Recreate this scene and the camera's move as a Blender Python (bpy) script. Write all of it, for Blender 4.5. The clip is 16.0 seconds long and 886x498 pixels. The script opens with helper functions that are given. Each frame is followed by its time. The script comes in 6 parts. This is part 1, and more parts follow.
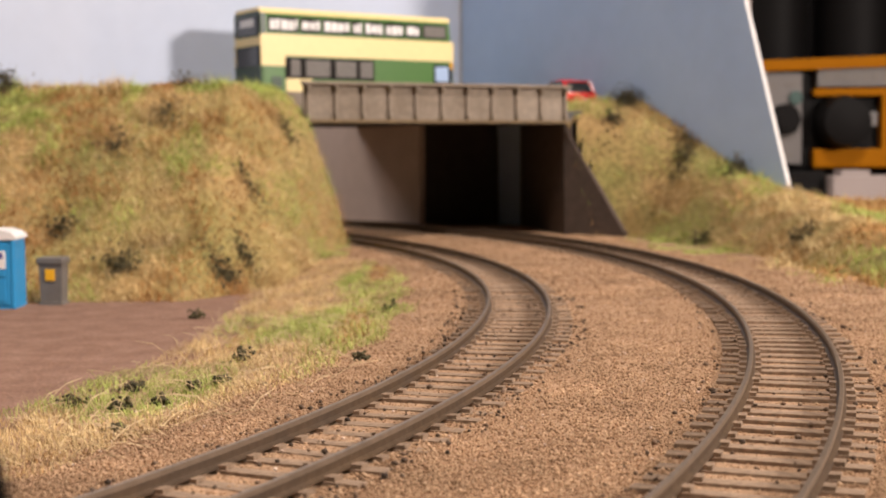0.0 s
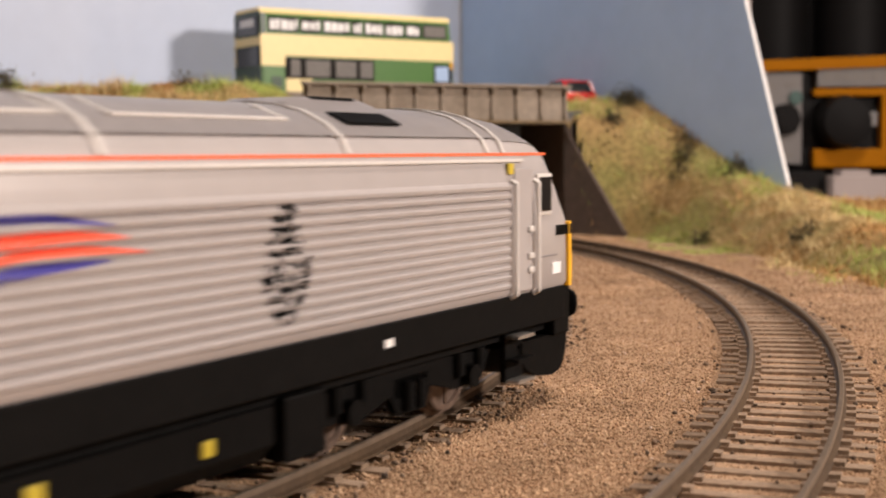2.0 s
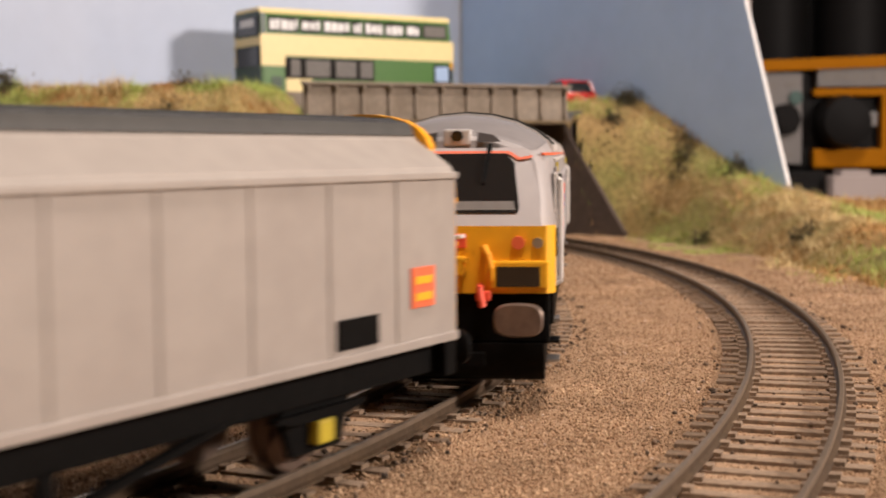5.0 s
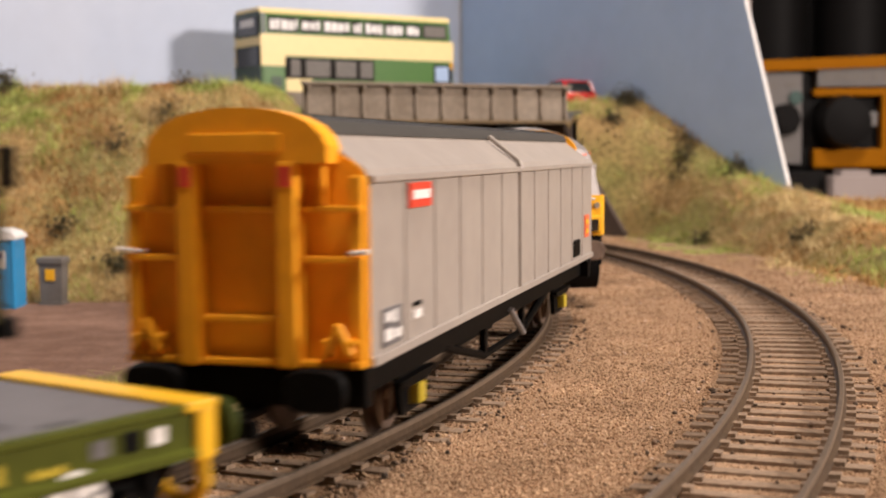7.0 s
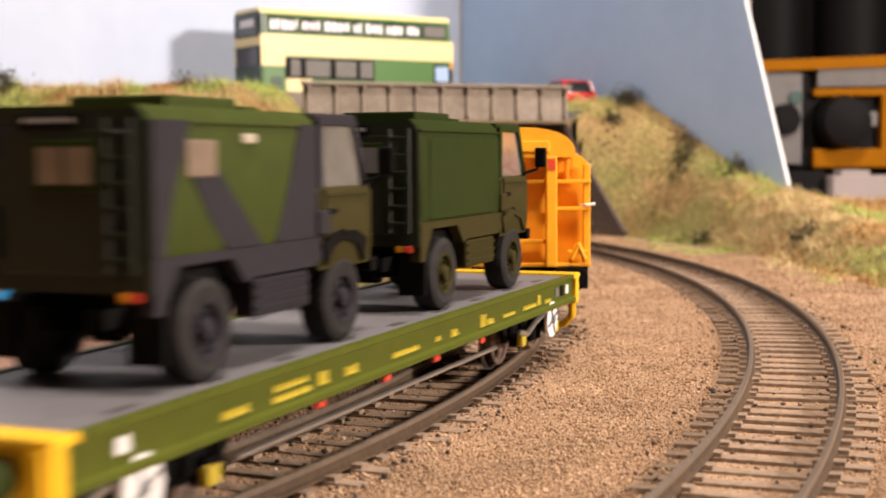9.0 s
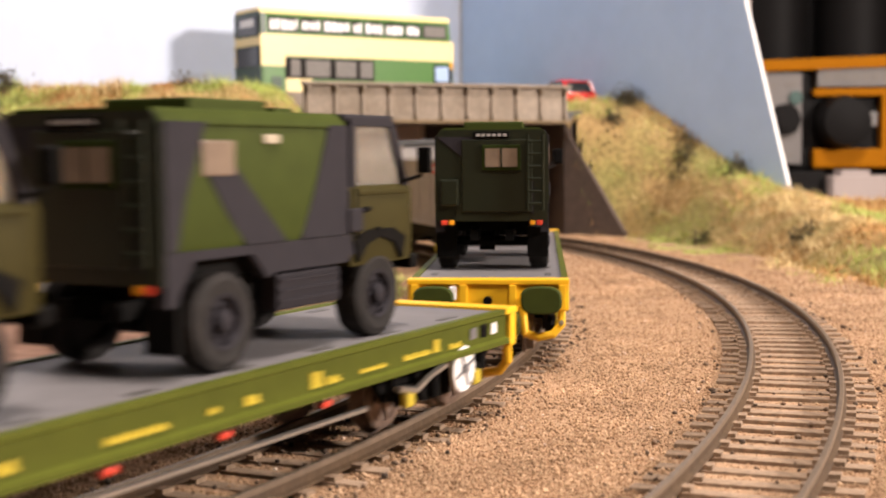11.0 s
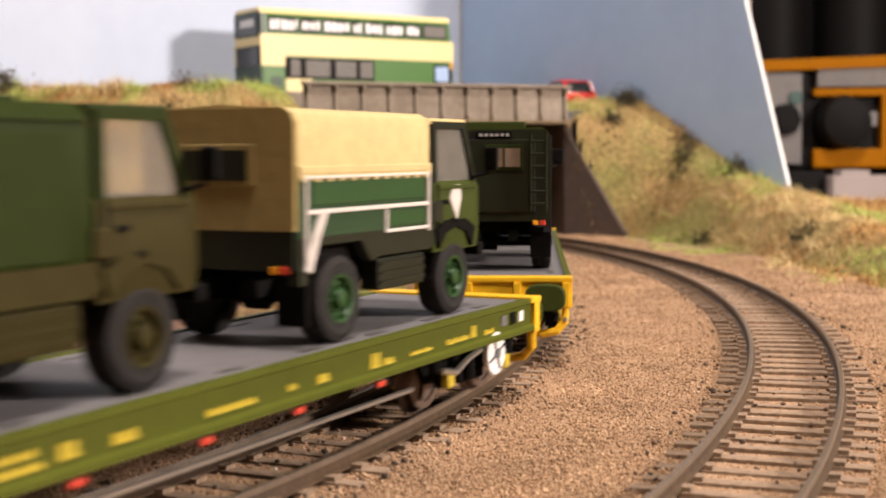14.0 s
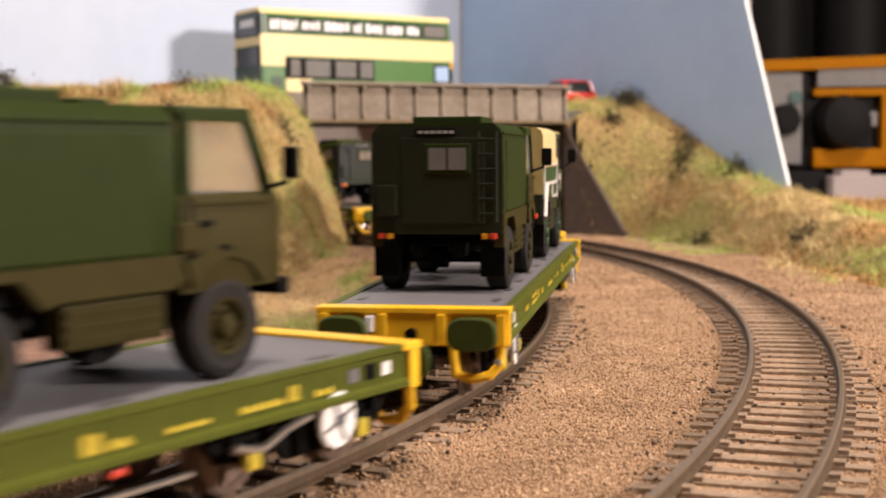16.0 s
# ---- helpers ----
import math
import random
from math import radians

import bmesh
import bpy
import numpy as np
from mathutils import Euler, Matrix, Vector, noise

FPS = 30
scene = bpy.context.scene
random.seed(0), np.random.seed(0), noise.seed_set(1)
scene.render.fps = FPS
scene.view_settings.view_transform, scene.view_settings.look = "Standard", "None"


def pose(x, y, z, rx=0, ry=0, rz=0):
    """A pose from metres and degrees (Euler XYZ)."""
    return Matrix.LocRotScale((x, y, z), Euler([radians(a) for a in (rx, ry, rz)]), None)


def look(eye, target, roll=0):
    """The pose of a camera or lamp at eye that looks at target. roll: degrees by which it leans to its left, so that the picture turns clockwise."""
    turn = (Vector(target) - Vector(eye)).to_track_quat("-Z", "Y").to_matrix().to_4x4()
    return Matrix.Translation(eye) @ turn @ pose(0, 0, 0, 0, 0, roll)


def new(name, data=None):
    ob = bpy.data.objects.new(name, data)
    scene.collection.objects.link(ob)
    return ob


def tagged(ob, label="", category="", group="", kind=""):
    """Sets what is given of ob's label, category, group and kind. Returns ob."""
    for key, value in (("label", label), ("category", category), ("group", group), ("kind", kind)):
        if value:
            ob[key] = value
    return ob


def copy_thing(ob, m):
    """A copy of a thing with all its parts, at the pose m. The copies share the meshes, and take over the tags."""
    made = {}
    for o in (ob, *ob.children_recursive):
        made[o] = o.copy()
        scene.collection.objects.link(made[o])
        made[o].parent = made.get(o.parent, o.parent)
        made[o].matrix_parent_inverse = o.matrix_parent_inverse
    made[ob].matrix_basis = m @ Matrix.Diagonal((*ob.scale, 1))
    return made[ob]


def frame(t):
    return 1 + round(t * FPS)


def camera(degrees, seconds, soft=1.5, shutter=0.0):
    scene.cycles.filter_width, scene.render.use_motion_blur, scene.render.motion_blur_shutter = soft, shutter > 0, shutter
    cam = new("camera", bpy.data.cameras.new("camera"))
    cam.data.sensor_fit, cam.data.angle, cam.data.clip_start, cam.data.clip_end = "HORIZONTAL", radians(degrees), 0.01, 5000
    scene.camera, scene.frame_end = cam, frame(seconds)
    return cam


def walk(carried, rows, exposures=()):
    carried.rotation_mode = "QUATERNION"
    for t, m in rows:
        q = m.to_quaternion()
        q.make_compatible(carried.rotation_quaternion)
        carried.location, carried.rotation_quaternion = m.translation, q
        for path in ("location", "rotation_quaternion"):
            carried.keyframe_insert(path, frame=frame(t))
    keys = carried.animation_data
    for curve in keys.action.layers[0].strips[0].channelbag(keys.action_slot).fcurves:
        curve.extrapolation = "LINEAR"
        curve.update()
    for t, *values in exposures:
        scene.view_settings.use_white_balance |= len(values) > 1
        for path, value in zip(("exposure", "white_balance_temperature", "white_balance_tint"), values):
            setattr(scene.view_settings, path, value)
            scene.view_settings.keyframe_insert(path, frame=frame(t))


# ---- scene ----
# A model railway in 1:76 scale. Lengths below are in millimetres and are scaled by MM when a mesh is made.
MM = 0.001

# ---------------------------------------------------------------- camera
cam = camera(36.69, 16.0, soft=1.8, shutter=0.85)
cam.data.dof.use_dof = True
cam.data.dof.focus_distance = 0.25
cam.data.dof.aperture_fstop = 38.0
EYE = pose(0.0, 0.0, 0.04285, 90 - 4.120, 0, 0) @ Matrix.Rotation(radians(-0.384), 4, "Z")
walk(cam, [(0.0, EYE), (16.0, EYE)], [(0.0, 0.2), (1.0, 0.06), (2.5, 0.05), (4.0, 0.2), (5.2, 0.0), (6.4, -0.15), (7.0, 0.1), (9.0, 0.6), (10.7, 0.75), (12.5, 0.78), (13.0, 0.62), (14.5, 0.5), (15.0, 0.68), (15.5, 0.66), (16.0, 0.5)])

# ---------------------------------------------------------------- light: the room's lamps, and an added fill at the rear
world = bpy.data.worlds.new("room_air")
scene.world = world
world.use_nodes = True
world.node_tree.nodes["Background"].inputs[0].default_value = (1.0, 0.88, 0.76, 1)
world.node_tree.nodes["Background"].inputs[1].default_value = 0.16


def lamp(name, eye, target, size, watts, colour):
    data = bpy.data.lights.new(name, "AREA")
    data.shape, data.size, data.energy, data.color = "DISK", size * MM, watts, colour
    ob = new(name, data)
    ob.matrix_world = look(Vector(eye) * MM, Vector(target) * MM)
    return ob


lamp("side_lamp", (800, 100, 350), (0, 500, 40), 110, 10.5, (1.0, 0.865, 0.785))
lamp("ceiling_lamp", (170, -70, 1250), (20, 450, 0), 320, 16.5, (1.0, 0.87, 0.80))
# added, unseen fill that brightens the pale wall under the bridge
lamp("rear_ceiling_lamp", (-900, 1150, 950), (-60, 870, 20), 700, 7.0, (1.0, 0.87, 0.80))

# ---------------------------------------------------------------- materials


def material(name, colour, rough=0.7, metal=0.0, vary=0.12, scale=400.0, bump=0.0, second=None, mix=0.5, spec=0.4, coarse=0.12):
    """A surface with grain at two scales; second: another colour that comes through in patches; sizes per metre."""
    m = bpy.data.materials.new(name)
    m.use_nodes = True
    nt = m.node_tree
    b = nt.nodes["Principled BSDF"]
    b.inputs["Roughness"].default_value = rough
    b.inputs["Metallic"].default_value = metal
    b.inputs["Specular IOR Level"].default_value = spec
    co = nt.nodes.new("ShaderNodeTexCoord")
    fine = nt.nodes.new("ShaderNodeTexNoise")
    fine.inputs["Scale"].default_value = scale
    fine.inputs["Detail"].default_value = 4
    big = nt.nodes.new("ShaderNodeTexNoise")
    big.inputs["Scale"].default_value = scale * coarse
    big.inputs["Detail"].default_value = 3
    for n in (fine, big):
        nt.links.new(co.outputs["Object"], n.inputs["Vector"])
    ramp = nt.nodes.new("ShaderNodeMapRange")
    ramp.inputs[1].default_value, ramp.inputs[2].default_value = 0.5 - 0.22 * mix, 0.5 + 0.22 * (1.5 - mix)
    nt.links.new(big.outputs["Fac"], ramp.inputs[0])
    mixc = nt.nodes.new("ShaderNodeMix")
    mixc.data_type = "RGBA"
    mixc.inputs[6].default_value = (*colour, 1)
    mixc.inputs[7].default_value = (*(second or [c * (1 - vary) for c in colour]), 1)
    nt.links.new(ramp.outputs[0], mixc.inputs[0])
    hsv = nt.nodes.new("ShaderNodeHueSaturation")
    val = nt.nodes.new("ShaderNodeMapRange")
    val.inputs[1].default_value, val.inputs[2].default_value = 0.3, 0.7
    val.inputs[3].default_value, val.inputs[4].default_value = 1 - vary, 1 + vary
    nt.links.new(fine.outputs["Fac"], val.inputs[0])
    nt.links.new(val.outputs[0], hsv.inputs["Value"])
    nt.links.new(mixc.outputs[2], hsv.inputs["Color"])
    nt.links.new(hsv.outputs["Color"], b.inputs["Base Color"])
    if bump:
        bp = nt.nodes.new("ShaderNodeBump")
        bp.inputs["Strength"].default_value = bump
        bp.inputs["Distance"].default_value = 0.0006
        nt.links.new(fine.outputs["Fac"], bp.inputs["Height"])
        nt.links.new(bp.outputs[0], b.inputs["Normal"])
    return m


def island_material(name, dark, light, rough=0.9, tint=None):
    """For joined grains or blades: each piece has its own shade between dark and light."""
    m = bpy.data.materials.new(name)
    m.use_nodes = True
    nt = m.node_tree
    b = nt.nodes["Principled BSDF"]
    b.inputs["Roughness"].default_value = rough
    b.inputs["Specular IOR Level"].default_value = 0.25
    geo = nt.nodes.new("ShaderNodeNewGeometry")
    ramp = nt.nodes.new("ShaderNodeValToRGB")
    ramp.color_ramp.elements[0].color = (*dark, 1)
    ramp.color_ramp.elements[1].color = (*light, 1)
    if tint:
        e = ramp.color_ramp.elements.new(0.5)
        e.color = (*tint, 1)
    nt.links.new(geo.outputs["Random Per Island"], ramp.inputs[0])
    co = nt.nodes.new("ShaderNodeTexCoord")
    big = nt.nodes.new("ShaderNodeTexNoise")
    big.inputs["Scale"].default_value = 45
    nt.links.new(co.outputs["Object"], big.inputs["Vector"])
    val = nt.nodes.new("ShaderNodeMapRange")
    val.inputs[1].default_value, val.inputs[2].default_value = 0.3, 0.7
    val.inputs[3].default_value, val.inputs[4].default_value = 0.78, 1.2
    nt.links.new(big.outputs["Fac"], val.inputs[0])
    hsv = nt.nodes.new("ShaderNodeHueSaturation")
    nt.links.new(val.outputs[0], hsv.inputs["Value"])
    nt.links.new(ramp.outputs[0], hsv.inputs["Color"])
    nt.links.new(hsv.outputs[0], b.inputs["Base Color"])
    return m


def glass_material(name, tint, rough=0.08):
    m = bpy.data.materials.new(name)
    m.use_nodes = True
    b = m.node_tree.nodes["Principled BSDF"]
    b.inputs["Base Color"].default_value = (*tint, 1)
    b.inputs["Roughness"].default_value = rough
    b.inputs["Transmission Weight"].default_value = 0.9
    b.inputs["IOR"].default_value = 1.3
    return m


EARTH = material("earth", (0.345, 0.212, 0.12), 0.95, 0, 0.34, 1500, 1.0, (0.43, 0.28, 0.168), 0.5, coarse=0.06)
YARD = material("yard_soil", (0.21, 0.115, 0.075), 0.95, 0, 0.2, 900, 0.8, (0.28, 0.165, 0.115), 0.5)
TURF = material("turf", (0.34, 0.23, 0.095), 0.95, 0, 0.35, 420, 1.0, (0.24, 0.22, 0.07), 0.5, coarse=0.09)
BALLAST = island_material("ballast_grain", (0.18, 0.10, 0.053), (0.55, 0.38, 0.235), 0.95, (0.38, 0.238, 0.138))
RAIL_STEEL = material("weathered_rail", (0.10, 0.064, 0.037), 0.55, 0.35, 0.15, 500, 0.2, (0.075, 0.052, 0.036))
RAIL_HEAD = material("rail_head", (0.21, 0.16, 0.118), 0.42, 0.5, 0.12, 400, 0.1)
SLEEPER = material("sleeper_grey_brown", (0.21, 0.145, 0.095), 0.9, 0, 0.25, 700, 0.6, (0.28, 0.195, 0.13))
SKYBLUE = material("painted_backscene", (0.38, 0.495, 0.67), 0.75, 0, 0.025, 90, 0.08, (0.33, 0.445, 0.64), 0.5)
SKYPALE = material("pale_backscene", (0.52, 0.575, 0.685), 0.75, 0, 0.02, 90, 0.08, (0.48, 0.545, 0.67), 0.5)
CARD_EDGE = material("white_board_edge", (0.62, 0.61, 0.60), 0.7, 0, 0.04, 200)
GIRDER = material("weathered_girder", (0.25, 0.205, 0.16), 0.75, 0, 0.15, 350, 0.2, (0.16, 0.125, 0.09))
GIRDER_RUST = material("girder_dirt", (0.17, 0.12, 0.065), 0.85, 0, 0.2, 500, 0.2)
# own colour of deck and vents; painted shade on the sheet under the bridge
NEARBLACK = material("near_black", (0.05, 0.04, 0.036), 0.85, 0, 0.12, 150, 0.1)
BROWNWALL = material("brown_abutment", (0.085, 0.062, 0.05), 0.85, 0, 0.15, 200, 0.2)
PALECARD = material("pale_card", (0.66, 0.56, 0.51), 0.8, 0, 0.05, 80, 0.05)
ASPHALT = material("model_road", (0.09, 0.085, 0.08), 0.9, 0, 0.12, 600, 0.2)
ROOMPAINT = material("room_paint", (0.42, 0.39, 0.36), 0.85, 0, 0.04, 4)
WOOD = material("pine_board", (0.38, 0.20, 0.075), 0.6, 0, 0.2, 60, 0.1)

# ---------------------------------------------------------------- mesh helpers


def tidy(bm, smooth=False):
    bmesh.ops.recalc_face_normals(bm, faces=bm.faces)
    if smooth:
        for f in bm.faces:
            f.smooth = True
    return bm


def mesh_of(name, bm, mat, smooth=False):
    me = bpy.data.meshes.new(name)
    tidy(bm, smooth)
    bmesh.ops.scale(bm, vec=(MM, MM, MM), verts=bm.verts)
    bm.to_mesh(me)
    bm.free()
    me.materials.append(mat)
    if smooth:
        me.set_sharp_from_angle(angle=radians(38))
    return me


def part(name, bm, mat, parent=None, label="", smooth=False, at=None):
    ob = new(name, mesh_of(name, bm, mat, smooth))
    if parent:
        ob.parent = parent
    if at is not None:
        ob.matrix_basis = at
    if label:
        ob["label"] = label
    return ob


def at(x, y, z, rx=0, ry=0, rz=0):
    return pose(x * MM, y * MM, z * MM, rx, ry, rz)


def thing(name, label, category, m=None, group="", kind=""):
    ob = new(name)
    ob.empty_display_size = 0.01
    if m is not None:
        ob.matrix_basis = m
    return tagged(ob, label, category, group, kind)


def add_box(bm, x0, x1, y0, y1, z0, z1, bevel=0.0):
    vs = [bm.verts.new((x, y, z)) for x in (x0, x1) for y in (y0, y1) for z in (z0, z1)]
    fs = [bm.faces.new([vs[i] for i in q]) for q in ((0, 1, 3, 2), (4, 6, 7, 5), (0, 4, 5, 1), (2, 3, 7, 6), (0, 2, 6, 4), (1, 5, 7, 3))]
    if bevel:
        es = list({e for f in fs for e in f.edges})
        bmesh.ops.bevel(bm, geom=es, offset=bevel, segments=2, affect="EDGES", profile=0.6)
    return bm


def box(x0, x1, y0, y1, z0, z1, bevel=0.0):
    return add_box(bmesh.new(), x0, x1, y0, y1, z0, z1, bevel)


def add_prism(bm, pts, axis, a, b):
    """A closed outline pts (two coordinates each) drawn out along axis from a to b."""
    def put(p, w):
        return {"x": (w, p[0], p[1]), "y": (p[0], w, p[1]), "z": (p[0], p[1], w)}[axis]
    lo = [bm.verts.new(put(p, a)) for p in pts]
    hi = [bm.verts.new(put(p, b)) for p in pts]
    n = len(pts)
    bm.faces.new(lo)
    bm.faces.new(hi[::-1])
    for i in range(n):
        bm.faces.new((lo[i], hi[i], hi[(i + 1) % n], lo[(i + 1) % n]))
    return bm


def prism(pts, axis, a, b):
    return add_prism(bmesh.new(), pts, axis, a, b)


def add_cyl(bm, c, axis, r, half, n=20, r2=None):
    m = {"x": Matrix.Rotation(math.pi / 2, 4, "Y"), "y": Matrix.Rotation(math.pi / 2, 4, "X"), "z": Matrix.Identity(4)}[axis]
    bmesh.ops.create_cone(bm, cap_ends=True, segments=n, radius1=r, radius2=r if r2 is None else r2, depth=2 * half, matrix=Matrix.Translation(c) @ m)
    return bm


def cyl(c, axis, r, half, n=20, r2=None):
    return add_cyl(bmesh.new(), c, axis, r, half, n, r2)


def add_lathe(bm, profile, c, n=24):
    """Profile of (y, radius) turned about the y axis through c."""
    rings = []
    for y, r in profile:
        rings.append([bm.verts.new((c[0] + r * math.cos(2 * math.pi * i / n), c[1] + y, c[2] + r * math.sin(2 * math.pi * i / n))) for i in range(n)])
    for a, b in zip(rings, rings[1:]):
        for i in range(n):
            bm.faces.new((a[i], a[(i + 1) % n], b[(i + 1) % n], b[i]))
    bm.faces.new(rings[0])
    bm.faces.new(rings[-1][::-1])
    return bm


def loft(sections, caps=True):
    """Skin between sections of equal length (points in space)."""
    bm = bmesh.new()
    rows = [[bm.verts.new(p) for p in sec] for sec in sections]
    n = len(rows[0])
    for a, b in zip(rows, rows[1:]):
        for i in range(n):
            bm.faces.new((a[i], a[(i + 1) % n], b[(i + 1) % n], b[i]))
    if caps:
        bm.faces.new(rows[0][::-1])
        bm.faces.new(rows[-1])
    return bm


def add_rod(bm, pts, r, n=6):
    """A bent wire through pts."""
    for a, b in zip(pts, pts[1:]):
        a, b = Vector(a), Vector(b)
        m = Matrix.Translation((a + b) / 2) @ (b - a).to_track_quat("Z", "Y").to_matrix().to_4x4()
        bmesh.ops.create_cone(bm, cap_ends=True, segments=n, radius1=r, radius2=r, depth=(b - a).length + r * 0.6, matrix=m)
    return bm


# ---------------------------------------------------------------- the two tracks, as curves on the ground
KNOTS = np.array([0, 131.25, 262.5, 393.75, 525, 665, 875])


class Route:
    """A centre line with curvature given at knots; heading is measured from the y axis to the right."""

    def __init__(self, x0, y0, heading, bends):
        step = 1.0
        back = np.arange(0, 1800, step)
        k0 = -1.65e-3
        hb = heading - k0 * back
        hb = np.minimum(hb, 2.2)
        xb = x0 - np.concatenate([[0], np.cumsum(np.sin((hb[1:] + hb[:-1]) / 2)) * step])
        yb = y0 - np.concatenate([[0], np.cumsum(np.cos((hb[1:] + hb[:-1]) / 2)) * step])
        fwd = np.arange(0, 1500, step)
        k = np.interp(fwd, KNOTS, bends) * 1e-3
        hf = heading + np.concatenate([[0], np.cumsum((k[1:] + k[:-1]) / 2) * step])
        xf = x0 + np.concatenate([[0], np.cumsum(np.sin((hf[1:] + hf[:-1]) / 2)) * step])
        yf = y0 + np.concatenate([[0], np.cumsum(np.cos((hf[1:] + hf[:-1]) / 2)) * step])
        self.s = np.concatenate([-back[:0:-1], fwd])
        self.x = np.concatenate([xb[:0:-1], xf])
        self.y = np.concatenate([yb[:0:-1], yf])
        self.h = np.concatenate([hb[:0:-1], hf])

    def at(self, s, side=0.0):
        x, y, h = (float(np.interp(s, self.s, a)) for a in (self.x, self.y, self.h))
        return x + side * math.cos(h), y - side * math.sin(h), h


NEAR_LINE = Route(-109.77, 52.5, 0.6617, [-0.9139, -1.8881, -1.8504, -1.7228, -1.5804, -1.8, -1.85])
FAR_LINE = Route(-28.54, 52.5, 0.6246, [-1.7524, -1.4922, -1.4794, -1.4422, -1.4608, -1.75, -1.8457])
LINE_XY = [np.stack([r.x, r.y], 1)[(r.s > -260) & (r.s < 1000)][::4] for r in (NEAR_LINE, FAR_LINE)]


def side_field(p):
    """Signed distance to a line on a grid of 2.5 mm; positive is to its right."""
    gx, gy = np.meshgrid(-440 + 2.5 * np.arange(354), 2.5 * np.arange(414))
    t = np.gradient(p, axis=0)
    t /= np.hypot(t[:, 0], t[:, 1])[:, None]
    out = np.empty(gx.shape)
    for j in range(gx.shape[0]):
        dx, dy = gx[j][:, None] - p[None, :, 0], gy[j][:, None] - p[None, :, 1]
        i = np.argmin(dx * dx + dy * dy, axis=1)
        k = np.arange(len(i))
        s = dx[k, i] * t[i, 1] - dy[k, i] * t[i, 0]
        out[j] = np.where(s < 0, -1, 1) * np.hypot(dx[k, i], dy[k, i])
    return out.tolist()


SIDE = [side_field(p) for p in LINE_XY]


def read_field(f, x, y):
    u = min(max((x + 440) / 2.5, 0.0), 352.99)
    v = min(max(y / 2.5, 0.0), 412.99)
    i, j = int(u), int(v)
    u, v = u - i, v - j
    return (f[j][i] * (1 - u) + f[j][i + 1] * u) * (1 - v) + (f[j + 1][i] * (1 - u) + f[j + 1][i + 1] * u) * v


def near_side(x, y):
    """Signed distance to the near line; positive is the far line's side."""
    return read_field(SIDE[0], x, y)


def far_side(x, y):
    return read_field(SIDE[1], x, y)


def off_line(x, y):
    """Distance to the nearer track's centre line."""
    return min(abs(near_side(x, y)), abs(far_side(x, y)))


def smooth(a, b, v):
    t = min(1.0, max(0.0, (v - a) / (b - a)))
    return t * t * (3 - 2 * t)


def foot_left(x):
    """Where the left-hand bank begins (its foot), as y over x."""
    return float(np.interp(x, [-415, -166, -94, -65, -48, -36], [472, 478, 478, 537, 626, 682]))


def ground_z(x, y):
    d = off_line(x, y)
    n1 = noise.noise((x * 0.02, y * 0.02, 0.3)) * 1.2 + noise.noise((x * 0.08, y * 0.08, 4.1)) * 0.5
    s = near_side(x, y)
    if s < 0:
        z = -3.2 - 7.4 * smooth(24, 84, -s) + n1 * 0.6 * smooth(16, 40, d) - 0.1 * (1 - smooth(14.5, 18, d))
    else:
        z = -3.2 + (n1 * 0.9 - 0.2) * smooth(14, 30, d) - (0.2 if s < 32 else 0.32) * (1 - smooth(14.5, 18, d))
    return z


def bank_left_z(x, y):
    """Grass bank that carries the road, on the inner side of the curve."""
    f = foot_left(x)
    z = -13 + 88.5 * smooth(-0.04, 1.0, (y - f) / 167.0) ** 0.85
    side = near_side(x, y)
    lim = 2 + max(0.0, (-side - 14)) * 2.6
    z = min(z, lim)
    z = min(z, 73.5)
    return z + noise.noise((x * 0.035, y * 0.035, 2.0)) * 3.2 + noise.noise((x * 0.11, y * 0.11, 7.0)) * 1.8


def bank_right_z(x, y):
    """Grass bank between the outer track and the blue board."""
    e = far_side(x, y)
    top = float(np.interp(y, [336, 419, 482, 571, 671, 705, 736, 763, 803], [-0.5, 3.8, 7.1, 13, 20, 33, 55, 70.5, 73]))
    e0 = float(np.interp(y, [419, 522, 615, 683, 723, 736, 749], [44, 46, 56, 64, 64, 48, 16]))
    w = float(np.interp(y, [419, 683, 723, 749], [40, 40, 36, 32]))
    z = -6 + (top + 6) * smooth(0.0, 1.0, (e - e0) / w)
    return z + noise.noise((x * 0.04, y * 0.04, 5.0)) * 2.6 + noise.noise((x * 0.12, y * 0.12, 1.0)) * 1.5


def sheet(height, x0, x1, y0, y1, nx, ny, keep=None):
    xs, ys = np.linspace(x0, x1, nx), np.linspace(y0, y1, ny)
    verts, index = [], {}
    for j, y in enumerate(ys):
        for i, x in enumerate(xs):
            if keep is None or keep(x, y):
                index[i, j] = len(verts)
                verts.append((x * MM, y * MM, height(x, y) * MM))
    faces = []
    for j in range(ny - 1):
        for i in range(nx - 1):
            q = [(i, j), (i + 1, j), (i + 1, j + 1), (i, j + 1)]
            if all(k in index for k in q):
                faces.append([index[k] for k in q])
    me = bpy.data.meshes.new("sheet")
    me.from_pydata(verts, [], faces)
    for p in me.polygons:
        p.use_smooth = True
    return me


def sheet_thing(name, me, mat, label, category, kind="structure"):
    me.materials.append(mat)
    me.name = name
    return tagged(new(name, me), label, category, "", kind)


# ---------------------------------------------------------------- ground
sheet_thing("ground", sheet(ground_z, -420, 420, 20, 1000, 211, 246), EARTH, "brown ballast-covered ground beneath two curving tracks", "ground")


def on_yard(x, y):
    return -420 < x and near_side(x, y) < -80 and y < foot_left(x) + 70


